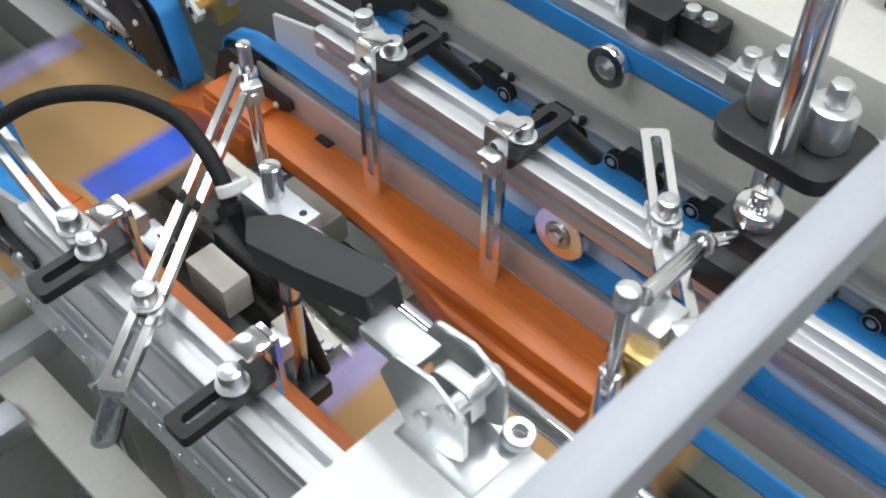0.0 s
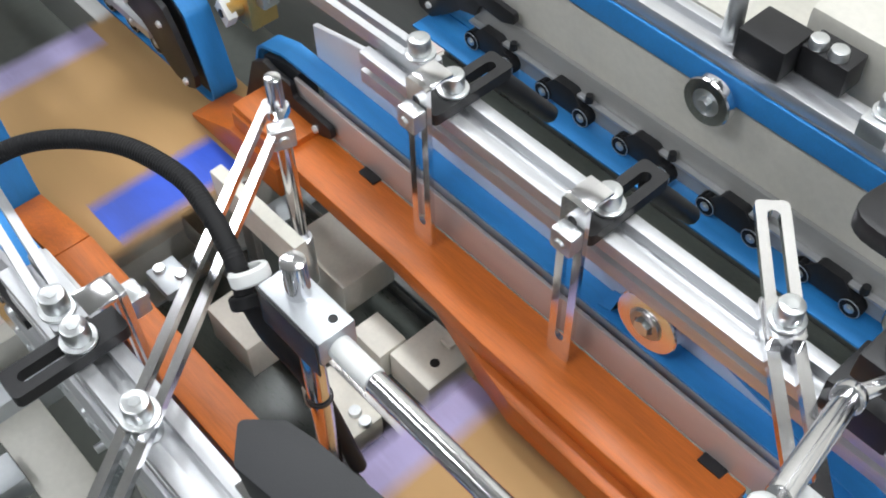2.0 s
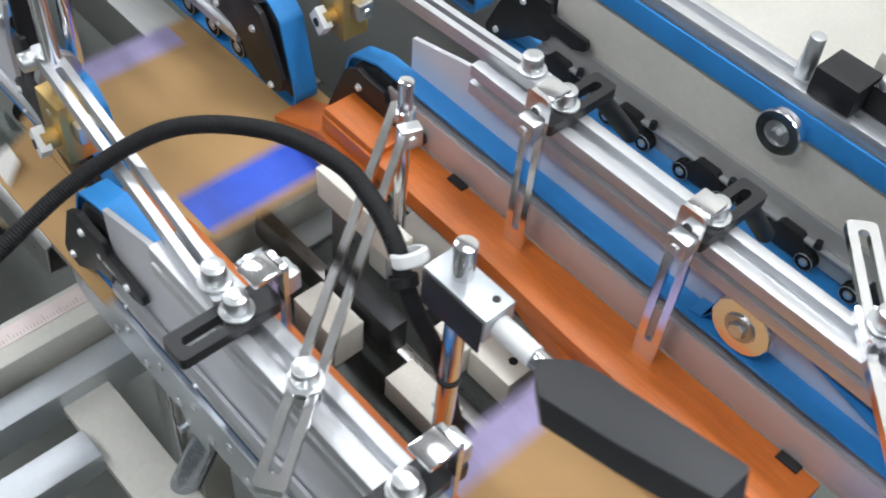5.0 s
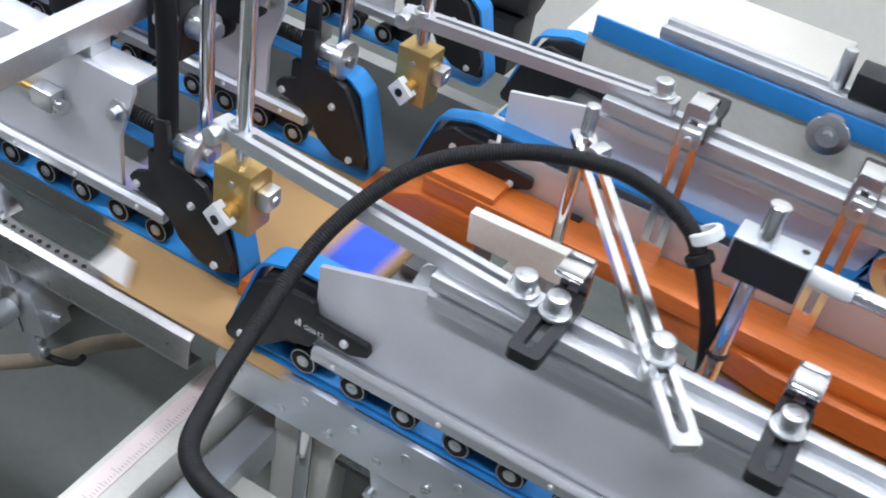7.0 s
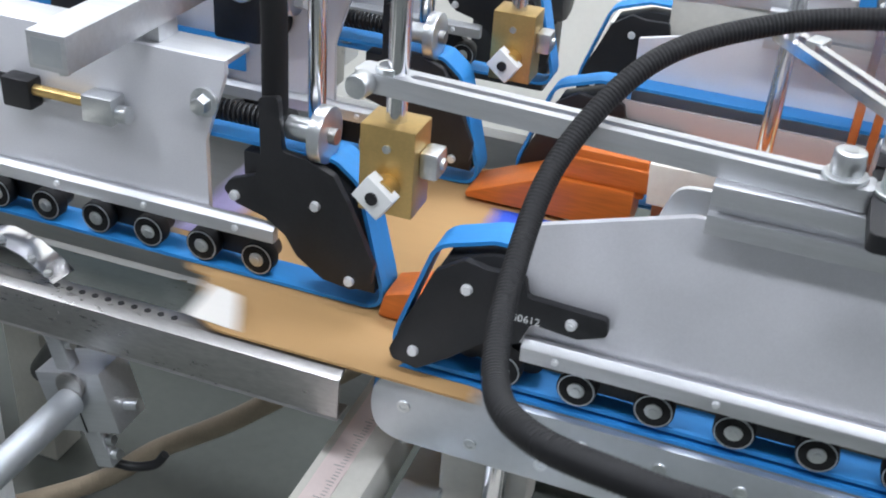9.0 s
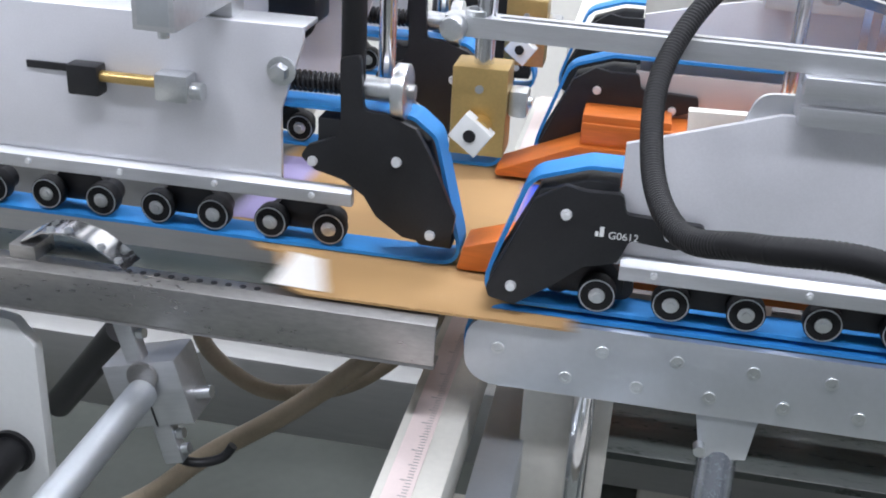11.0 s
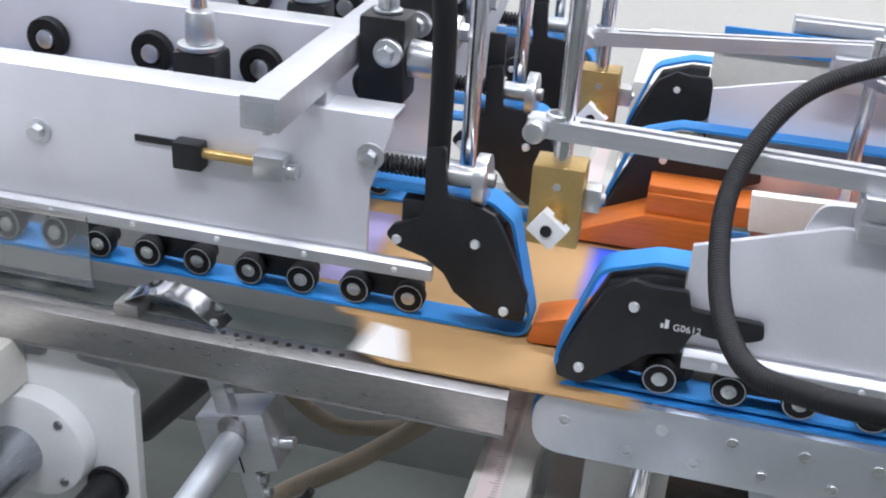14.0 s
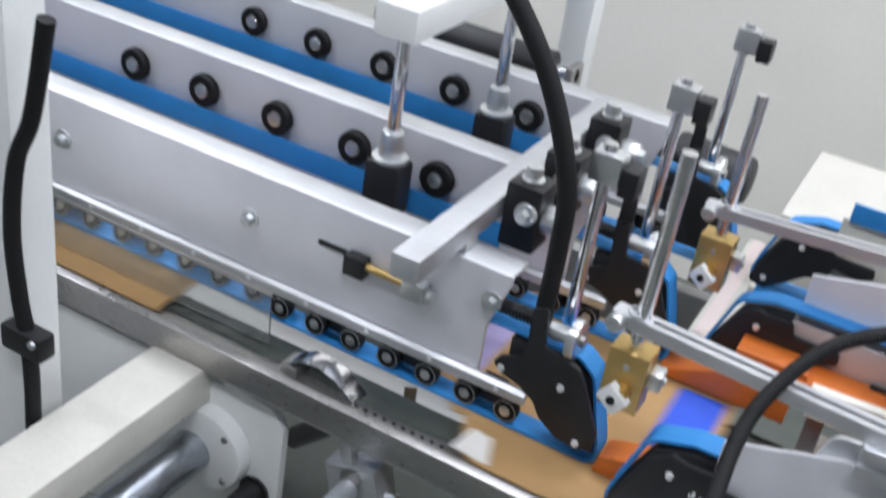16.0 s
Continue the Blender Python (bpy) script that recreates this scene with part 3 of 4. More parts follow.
def sensor_post(x, y, rod_top, block_top, scale=1.0, tilt=35):
    t = thing("sensor_post", "upright steel rod with a brass block and small sensor", "sensor post", "sensor posts", at=(x, y, 0))
    part("rod", rod(B(), (0, 0, block_top - 0.03), (0, 0, rod_top), 0.0095, 0.0095, 28), CHROME, t, "polished steel rod")
    b = part("block", box(B(), -0.026, 0.026, -0.02, 0.022, block_top - 0.085, block_top, 0.002), BRASS, t, "brass clamp block")
    part("pin", rod(B(), (0, -0.02, block_top - 0.02), (0, -0.0215, block_top - 0.02), 0.004, 0.004, 14), ZINC, b)
    part("clamp_nut", NUT, None, b, "", pose(0.026, 0.004, block_top - 0.035, 0, 0, 90))
    s = part("sensor_arm", rod(B(), (0, 0, 0), (0, -0.026, 0), 0.0125, 0.0125, 20), BRASS, b, "", (0.002, -0.012, block_top - 0.056))
    h = part("sensor", box(B(), -0.016, 0.016, -0.036, -0.022, -0.014, 0.014, 0.001), WHITE, t, "small white square sensor face", pose(0.002, -0.008, block_top - 0.058, 0, tilt, -8))
    part("lens", rod(B(), (0, -0.036, 0), (0, -0.038, 0), 0.006, 0.006, 16), BLACK, h, "dark round lens")
    return t


sensor_post(-0.129, 0.042, 0.47, 0.205)
sensor_post(-0.135, 0.452, 0.415, 0.182)


def carrying_bar(p0, p1):
    t = slotted_bar("slotted_bar", "long bright slotted aluminium bar carrying a sensor post", p0, p1, 0.026, 0.018, 0.05, None, 0.008, ALU)
    length = (Vector(p1) - Vector(p0)).length
    part("knob", KNOB, None, t, "round zinc-plated clamp bolt", (length - 0.022, 0, 0.0185))
    part("end_screw", rod(B(), (0.0, -0.013, 0.009), (0.0, -0.03, 0.009), 0.012, 0.011, 20, 0.002), ZINC, t, "", pose(0.012, 0, 0))
    part("rod_collar", ring(B(), (0.03, 0, 0.021), (0, 0, 1), 0.0098, 0.013, 0.006), ZINC, t)
    return t


carrying_bar((-0.166, 0.046, 0.230), (0.262, -0.002, 0.2375))
carrying_bar((-0.168, 0.452, 0.212), (0.238, 0.440, 0.2455))

t = slotted_bar("slotted_bar", "chrome slotted bar reaching across the blank path", (0.445, -0.090, 0.252), (0.170, 0.290, 0.256), 0.028, 0.01, 0.014, None, 0.011)
part("knob", KNOB, None, t, "round zinc-plated clamp bolt", (0.105, 0, 0.0105))
part("spacer", rod(B(), (0.105, 0, -0.0002), (0.105, 0, -0.016), 0.013, 0.013, 20), ZINC, t)
t = slotted_bar("slotted_bar", "chrome slotted bar clamped on top of another bar", (0.585, 0.541, 0.2565), (0.688, 0.428, 0.2565), 0.032, 0.009, 0.012, 0.118, 0.012)
part("knob", KNOB, None, t, "round zinc-plated clamp bolt", (0.133, 0, 0.0095))
t = slotted_bar("slotted_bar", "chrome slotted bar clamped on the middle profile", (0.652, 0.464, 0.2445), (0.790, 0.325, 0.2445), 0.034, 0.0115, 0.05, None, 0.012)


def post_with_foot():
    t = thing("hanging_rod", "short upright steel rod with a clamp nut", "steel rod")
    part("rod", rod(B(), (0.178, 0.284, 0.305), (0.178, 0.284, 0.06), 0.0085, 0.0085, 24, 0.001), CHROME, t)
    part("clamp_nut", NUT, None, t, "white zinc clamp nut", pose(0.195, 0.272, 0.255, 0, 0, 70))
    part("foot", rod(B(), (0.178, 0.284, 0.062), (0.178, 0.284, -0.02), 0.013, 0.013, 20, 0.002), ZINC, t)
    return t


post_with_foot()


def hose_block():
    t = thing("clamp_block", "grey steel clamp block with a painted dark reflection, rod and pipe", "clamp block", at=(0.429, 0.133, 0.010))
    part("block", box(B(), -0.036, 0.042, -0.018, 0.018, 0.296, 0.326, 0.002), GALV, t, "grey steel block")
    # Thin black sheet that paints the dark reflection on the block's near face.
    part("dark_side", box(B(), -0.034, 0.040, -0.0205, -0.0182, 0.282, 0.325, 0.001), BLACK, t, "black clamp piece")
    part("rod", rod(B(), (-0.008, 0.002, 0.366), (-0.008, 0.002, 0.02), 0.0105, 0.0105, 28, 0.001), CHROME, t, "polished upright rod")
    part("band", ring(B(), (-0.008, 0.002, 0.17), (0, 0, 1), 0.011, 0.0125, 0.005), BLACK, t)
    part("hole", rod(B(), (0.03, 0.006, 0.3255), (0.03, 0.006, 0.3265), 0.004, 0.004, 14), BLACK, t, "dark screw hole")
    part("collar", rod(B(), (0.042, 0, 0.308), (0.085, 0, 0.308), 0.0108, 0.0108, 28, 0.001), WHITE, t, "white pipe collar")
    part("pipe", rod(B(), (0.085, 0, 0.308), (0.95, 0, 0.308), 0.0098, 0.0098, 28, 0.001), CHROME, t, "polished steel pipe")
    part("hose_ring", ring(B(), (-0.061, -0.010, 0.308), (-0.6, 0.15, 0.75), 0.012, 0.0175, 0.013), WHITE, t, "white hose ring")
    part("sensor_foot", box(B(), -0.012, 0.022, -0.02, 0.02, -0.005, 0.024, 0.004), BLACK, t)
    return t


hose_block()
HOSE = [(0.372, 0.113, 0.296), (0.352, 0.121, 0.318), (0.31, 0.13, 0.334), (0.25, 0.135, 0.336), (0.161, 0.116, 0.321), (0.08, 0.057, 0.294), (0.033, -0.029, 0.236), (0.032, -0.136, 0.188), (0.054, -0.24, 0.178), (0.096, -0.315, 0.206), (0.163, -0.339, 0.215), (0.24, -0.30, 0.168), (0.34, -0.26, 0.05), (0.40, -0.22, -0.3), (0.42, -0.2, -0.94)]
t = thing("corrugated_hose", "black corrugated cable hose hanging in a wide loop", "hose")
part("hose", tube(B(), HOSE, 0.0094, 18, 0.0006, 0.0036, 14), RUBBER, t)
part("cable", tube(B(), [(0.37, 0.114, 0.3), (0.388, 0.118, 0.26), (0.408, 0.138, 0.18), (0.43, 0.158, 0.03)], 0.0085, 12), RUBBER, t, "thin black cable")
part("end_sleeve", ring(B(), (0.372, 0.113, 0.296), (-0.6, 0.25, 0.7), 0.0126, 0.0145, 0.012), RUBBER, t)


def rod_clamp():
    t = thing("rod_clamp", "black clamp block with chrome rods, knobs and brass foot", "clamp")
    part("block", box(B(), 0.735, 0.80, 0.405, 0.462, 0.2455, 0.285, 0.003), BLACK, t, "black steel clamp block")
    part("knob", rod(rod(B(), K1, K1 + Vector((0, 0, 0.018)), 0.022, 0.022, 28, 0.003), K1 + Vector((0, 0, 0.018)), K1 + Vector((0, 0, 0.034)), 0.011, 0.010, 28, 0.002), CHROME, t, "large chrome knob")
    part("jaw", box(B(), K1.x - 0.03, K1.x + 0.03, K1.y - 0.025, K1.y + 0.03, K1.z - 0.03, K1.z - 0.0005, 0.003), BLACK, t, "black clamp piece")
    part("rod", rod(B(), S1, K1 - Vector((0, 0.01, 0.012)), 0.0062, 0.0062, 24, 0.001), CHROME, t, "slanting chrome rod")
    d = (S0 - S1).normalized()
    part("sleeve", rod(rod(B(), S1, S0, 0.009, 0.009, 28, 0.002), S1 - d * 0.004, S1 + d * 0.006, 0.012, 0.012, 24, 0.001), CHROME, t, "chrome sleeve with collar")
    part("end_knob", rod(B(), K2, K2 + Vector((0, 0, 0.02)), 0.0105, 0.0105, 28, 0.003), ZINC, t, "round zinc-plated knob")
    part("stem", rod(B(), K2, (K2.x, K2.y, 0.20), 0.0065, 0.0065, 24, 0.001), CHROME, t, "upright chrome stem")
    part("stem_sleeve", rod(B(), (K2.x, K2.y, 0.37), (K2.x, K2.y, 0.27), 0.0105, 0.0135, 24, 0.001), CHROME, t, "chrome sleeve on the stem")
    part("brass_foot", box(B(), 0.789, 0.825, 0.195, 0.235, 0.344, 0.382, 0.003), BRASS, t, "brass block")
    part("link", box(B(), 0.785, 0.817, 0.210, 0.252, 0.377, 0.403, 0.003), ZINC, t, "zinc-plated link")
    part("clamp_nut", NUT, None, t, "", pose(0.817, 0.240, 0.391, 0, 0, 60))
    return t


K1, K2 = Vector((0.785, 0.403, 0.373)), Vector((0.797, 0.182, 0.454))
S0, S1 = Vector((0.793, 0.215, 0.431)), Vector((0.773, 0.336, 0.383))
rod_clamp()


def tall_clamp():
    t = thing("swivel_clamp", "chrome swivel clamp on a black lever", "clamp")
    part("lever", prism(B(), rounded([(0.66, 0.50), (0.80, 0.50), (0.82, 0.60), (0.68, 0.62)], 0.03, 6), 0.33, 0.352, 0.003, "xy"), BLACK, t, "black rounded lever")
    for k, (x, y) in enumerate(((0.70, 0.565), (0.765, 0.56))):
        part("boss", rod(rod(B(), (x, y, 0.352), (x, y, 0.40), 0.026, 0.025, 28, 0.003), (x, y, 0.40), (x, y, 0.425), 0.013, 0.012, 6, 0.001), ZINC, t, "zinc-plated boss with bolt")
    part("upright", rod(B(), (0.74, 0.52, 0.25), (0.74, 0.52, 0.735), 0.017, 0.017, 28, 0.001), CHROME, t, "upright chrome rod")
    part("hanger", box(B(), 0.72, 0.9368, 0.505, 0.535, 0.7085, 0.7345, 0.003), MATTEALU, t, "aluminium arm on the beam")
    return t


tall_clamp()


def lever():
    t = thing("locking_lever", "dark grey lever handle on a zinc hinge", "lever")
    o = rounded([(0.0, 0.002), (0.02, -0.0165), (0.07, -0.017), (0.128, -0.014), (0.131, 0.0125), (0.04, 0.017), (0.02, 0.016)], 0.004, 4)
    part("handle", prism(B(), o, -0.014, 0.010, 0.003, "xy"), DARKGREY, t, "dark grey plastic handle", along((0.614, -0.016, 0.552), (0.746, -0.004, 0.580)))
    o = rounded([(0.758, 0.565), (0.775, 0.602), (0.815, 0.608), (0.85, 0.588), (0.85, 0.535), (0.83, 0.522), (0.785, 0.522)], 0.012, 5)
    h = part("hinge", prism(B(), o, -0.062, -0.057, 0.001), ZINC, t, "bent zinc-plated hinge plate")
    part("hinge_plate", prism(B(), o, -0.017, -0.012, 0.001), ZINC, t, "bent zinc-plated hinge plate")
    part("pin", rod(B(), (0.832, -0.066, 0.583), (0.832, -0.006, 0.583), 0.009, 0.009, 20, 0.002), ZINC, h)
    part("pin", rod(B(), (0.806, -0.066, 0.548), (0.806, -0.006, 0.548), 0.008, 0.008, 20, 0.002), ZINC, h)
    part("tongue", box(B(), 0.732, 0.79, -0.058, -0.024, 0.582, 0.594, 0.002), ZINC, t)
    part("link", prism(B(), rounded([(0.785, 0.54), (0.80, 0.592), (0.84, 0.595), (0.842, 0.56), (0.82, 0.534)], 0.01, 5), -0.045, -0.029, 0.002), ZINC, t)
    part("base", box(B(), 0.785, 0.87, -0.075, -0.002, 0.5145, 0.5218, 0.002), ZINC, t)
    part("cover_arm", box(B(), 0.768, 1.05, -0.5, 0.012, 0.47, 0.5125, 0.006), WHITE, t, "white painted cover plate")
    part("socket", ring(B(), (0.862, -0.012, 0.532), (0.2, 0, 1), 0.007, 0.014, 0.012), ZINC, t)
    middle = Vector((0.804, -0.035, 0.563))
    small = Matrix.Translation(middle + Vector((-0.008, 0.024, -0.016))) @ Matrix.Scale(0.78, 4) @ Matrix.Translation(-middle)
    for o in list(t.children) + list(h.children):
        if o.name.split(".")[0] not in ("handle", "cover_arm"):
            o.data.transform(small)
    return t


lever()


def gantry():
    t = thing("gantry_beam", "bright square aluminium beam across the machine", "beam")
    part("beam", box(B(), 0.937, 0.965, -0.95, 1.3, 0.708, 0.738, 0.004), MATTEALU, t)
    for y in (-0.95, 1.24):
        part("post", box(B(), 0.93, 0.973, y, y + 0.06, FLOOR, 0.7075, 0.004), MATTEALU, t)
    return t


gantry()


def back_fittings():
    t = thing("profile_block", "black clamp block with bolts on the back profile", "clamp")
    part("block", box(B(), 0.405, 0.466, 0.724, 0.778, 0.2112, 0.252, 0.003), BLACK, t)
    part("side", box(B(), 0.4665, 0.525, 0.752, 0.79, 0.2112, 0.25, 0.003), BLACK, t)
    for x in (0.48, 0.505):
        part("bolt", rod(B(), (x, 0.762, 0.25), (x, 0.762, 0.262), 0.011, 0.010, 20, 0.001), ZINC, t)
    part("post", rod(B(), (0.385, 0.748, 0.2108), (0.385, 0.748, 0.272), 0.012, 0.01, 20, 0.002), ZINC, t)
    t = thing("machine_cover", "cream painted machine cover box behind the carriers", "machine cover")
    part("cover", box(B(), 0.44, 1.7, 0.80, 1.5, 0.12, 0.26, 0.01), CREAM, t)
    part("body", box(B(), 0.44, 1.7, 0.85, 1.5, -0.9, 0.119, 0.01), CREAM, t)
    t = thing("motor_unit", "dark motor unit on the machine cover", "motor")
    part("body", rod(B(), (0.62, 1.0, 0.33), (0.95, 1.0, 0.33), 0.07, 0.07, 28, 0.01), DARKGREY, t)
    part("foot", box(B(), 0.65, 0.9, 0.93, 1.07, 0.2605, 0.29, 0.004), DARKGREY, t)
    t = thing("round_clamp", "zinc clamp cluster on the back profile", "clamp")
    part("base", box(B(), 0.565, 0.60, 0.72, 0.77, 0.2108, 0.236, 0.003), ZINC, t)
    part("knob", KNOB, None, t, "", (0.582, 0.745, 0.236))


back_fittings()


# ---- fittings on the left-hand carriers ----
def adjuster():
    y = 0.066
    t = thing("belt_adjuster", "black block and bright screw belt adjuster on the plate", "adjuster")
    part("slot", box(B(), -0.61, -0.53, y - 0.0035, y - 0.0005, 0.146, 0.154, 0.001), BLACK, t, "dark slot")
    part("black_block", box(B(), -0.556, -0.522, y - 0.022, y - 0.001, 0.128, 0.16, 0.003), BLACK, t)
    part("screw", rod(B(), (-0.522, y - 0.012, 0.148), (-0.46, y - 0.012, 0.148), 0.006, 0.006, 16), BRASS, t, "yellowish screw")
    part("block", box(B(), -0.46, -0.425, y - 0.024, y - 0.001, 0.132, 0.16, 0.002), ZINC, t)
    part("screw_head", rod(B(), (-0.425, y - 0.013, 0.143), (-0.412, y - 0.013, 0.143), 0.009, 0.009, 20, 0.001), ZINC, t)
    for x, z in ((-0.334, 0.170), (-0.731, 0.14), (-1.1, 0.14)):
        b = thing("plate_bolt", "bright bolt with washer on the grey plate", "bolt", "plate bolts", at=(x, y, z))
        part("washer", rod(B(), (0, 0, 0), (0, -0.004, 0), 0.015, 0.015, 24, 0.001), ZINC, b)
        part("head", rod(B(), (0, -0.004, 0), (0, -0.016, 0), 0.010, 0.009, 6, 0.001), ZINC, b)


adjuster()


def square_arm():
    t = thing("support_arm", "square bright aluminium support arm over the carriers", "support arm")
    part("arm", box(B(), -0.427, -0.387, -0.062, 0.62, 0.2315, 0.266, 0.002), ALU, t)
    part("inner", box(B(), -0.422, -0.392, -0.0625, -0.03, 0.2365, 0.261, 0.001), GALV, t)
    part("screw", rod(B(), (-0.408, -0.04, 0.2315), (-0.408, -0.04, 0.221), 0.006, 0.005, 12), ZINC, t)
    part("spacer", box(B(), -0.425, -0.389, 0.078, 0.112, 0.2147, 0.2313, 0.001), ALU, t)
    for y, x in ((0.20, -0.36), (0.33, -0.36), (0.50, -0.36)):
        k = thing("arm_clamp", "black clamp with zinc bolts on the support arm", "clamp", "arm clamps", at=(x, y, 0.24))
        part("block", box(B(), -0.0265, 0.028, -0.027, 0.027, -0.05, 0.05, 0.005), BLACK, k)
        part("boss", rod(rod(B(), (0.0285, 0, 0.0), (0.058, 0, 0.0), 0.022, 0.02, 28, 0.002), (0.058, 0, 0), (0.068, 0, 0), 0.012, 0.012, 6), ZINC, k, "zinc-plated boss")
        part("knob", KNOB, None, k, "", (0.0, 0.0, 0.0505))
        part("bolt", rod(rod(B(), (0.01, -0.0275, 0.012), (0.01, -0.036, 0.012), 0.017, 0.016, 24, 0.001), (0.01, -0.036, 0.012), (0.01, -0.048, 0.012), 0.010, 0.009, 6), ZINC, k, "bright hexagon bolt with washer")
    return t


square_arm()


def uprights(y, hose=False):
    t = thing("upright_rods", "black upright bar beside a steel rod on the nose", "upright", "upright rods", at=(0, y, 0))
    if hose:
        part("black_bar", tube(B(), [(-0.262, 0.004, 0.165), (-0.262, 0.004, 0.28), (-0.268, 0.004, 0.36), (-0.30, 0.006, 0.45), (-0.35, 0.01, 0.53), (-0.42, 0.02, 0.6), (-0.52, 0.05, 0.66)], 0.0125, 16), RUBBER, t, "black upright cable hose bending back")
    else:
        part("black_bar", prism(B(), [(-0.275, 0.16), (-0.25, 0.16), (-0.252, 0.235), (-0.273, 0.235)], -0.004, 0.004, 0.001), BLACK, t, "short black upright plate")
    part("rod", rod(B(), (-0.238, 0.045, 0.14), (-0.238, 0.045, 0.42), 0.009, 0.009, 24, 0.001), CHROME, t, "polished steel rod")
    part("head_block", box(B(), -0.255, -0.215, 0.03, 0.062, 0.37, 0.41, 0.003), ZINC, t, "bright clamp head")
    part("head_jaw", box(B(), -0.214, -0.19, 0.026, 0.06, 0.362, 0.4, 0.004), BLACK, t)
    part("spindle", rod(B(), (-0.335, 0.02, 0.156), (-0.25, 0.02, 0.156), 0.007, 0.007, 16), BLACK, t, "black threaded spindle")
    bm = tube(B(), [(-0.335 + 0.0006 * k, 0.02 + 0.0095 * math.cos(k * 0.7), 0.156 + 0.0095 * math.sin(k * 0.7)) for k in range(100)], 0.0018, 8, sub=2)
    part("spring", bm, BLACK, t, "black coil spring")
    part("knurled_wheel", rod(rod(B(), (-0.22, 0.01, 0.158), (-0.207, 0.01, 0.158), 0.028, 0.028, 40, 0.001), (-0.25, 0.01, 0.158), (-0.22, 0.01, 0.158), 0.012, 0.012, 24), ZINC, t, "knurled steel wheel")
    part("axle", rod(B(), (-0.207, 0.01, 0.158), (-0.20, 0.01, 0.158), 0.008, 0.008, 16), STEEL, t)
    return t


uprights(0.066, True)
uprights(0.367)
uprights(0.72)

# ---- guide parts by the channel ----
def guide_details():
    t = thing("clear_guard", "clear plastic guard strip beside the channel", "guard")
    part("guard", box(B(), -1.4, -0.655, 0.022, 0.026, -0.03, 0.055, 0.001), CLEAR, t)
    part("edge_rail", box(B(), -1.4, -0.655, 0.0215, 0.0265, 0.0555, 0.061, 0.001), STEEL, t, "thin steel edge rail")
    t = thing("curved_guide", "curved bright sheet metal guide finger with rivets", "guide")
    pts = [(-0.60, -0.022), (-0.575, -0.008), (-0.55, -0.006), (-0.52, -0.014), (-0.49, -0.034), (-0.478, -0.046)]
    o = pts + [(x, z - 0.002) for x, z in reversed(pts)]
    part("finger", prism(B(), o, -0.004, 0.03, 0), CHROME, t)
    for x, z in ((-0.565, -0.0075), (-0.545, -0.006), (-0.51, -0.02), (-0.492, -0.033)):
        part("rivet", rod(B(), (x, 0.0, z), (x, 0.0, z + 0.004), 0.005, 0.004, 14), ZINC, t)
    part("stay", box(B(), -0.61, -0.58, -0.01, 0.03, -0.062, -0.024, 0.002), STEEL, t)


CLEAR = bpy.data.materials.new("clear_plastic")
CLEAR.use_nodes = True
_b = CLEAR.node_tree.nodes["Principled BSDF"]
_b.inputs["Transmission Weight"].default_value, _b.inputs["Roughness"].default_value, _b.inputs["IOR"].default_value = 0.92, 0.12, 1.2
_b.inputs["Base Color"].default_value = (0.9, 0.92, 0.9, 1)
guide_details()


def folding_hook():
    """The spinning hook below the channel; it turns about its shaft, which runs along y."""
    t = thing("folding_hook", "bright aluminium clamp with finger spinning on its shaft", "folding hook", at=(-0.463, 0.0, -0.172))
    part("clamp", box(B(), -0.042, 0.044, -0.02, 0.03, -0.046, 0.032, 0.002), ALU, t, "split aluminium clamp")
    part("finger", box(B(), -0.014, 0.006, -0.016, 0.0, 0.0325, 0.095, 0.002), ALU, t, "flat finger")
    part("hub", rod(B(), (0.004, -0.0205, 0.018), (0.004, -0.026, 0.018), 0.017, 0.017, 24, 0.001), STEEL, t)
    part("screw", rod(B(), (0.0445, 0.004, -0.022), (0.062, 0.004, -0.022), 0.007, 0.007, 14), ZINC, t)
    part("arm", box(B(), -0.010, 0.012, -0.016, 0.0, -0.098, -0.0465, 0.002), ALU, t, "flat lower arm")
    for x, z in ((0.0065, 0.062), (0.0065, 0.082), (0.0125, -0.064), (0.0125, -0.084)):
        part("screw", rod(B(), (x, -0.008, z), (x + 0.008, -0.008, z), 0.006, 0.006, 14), ZINC, t)
    part("black_finger", tube(B(), [(0.0, -0.004, -0.096), (0.003, 0.004, -0.108), (0.018, 0.012, -0.117), (0.04, 0.018, -0.116), (0.055, 0.022, -0.104)], 0.0055, 12), BLACK, t, "black curved finger")
    part("slit", box(B(), -0.001, 0.001, -0.0208, -0.0202, -0.046, 0.0, 0), BLACK, t)
    return t


HOOK = folding_hook()
part("shaft", rod(B(), (0, -0.0265, 0), (0, -0.75, 0), 0.0165, 0.0165, 28), GALV, HOOK, "grey steel shaft")


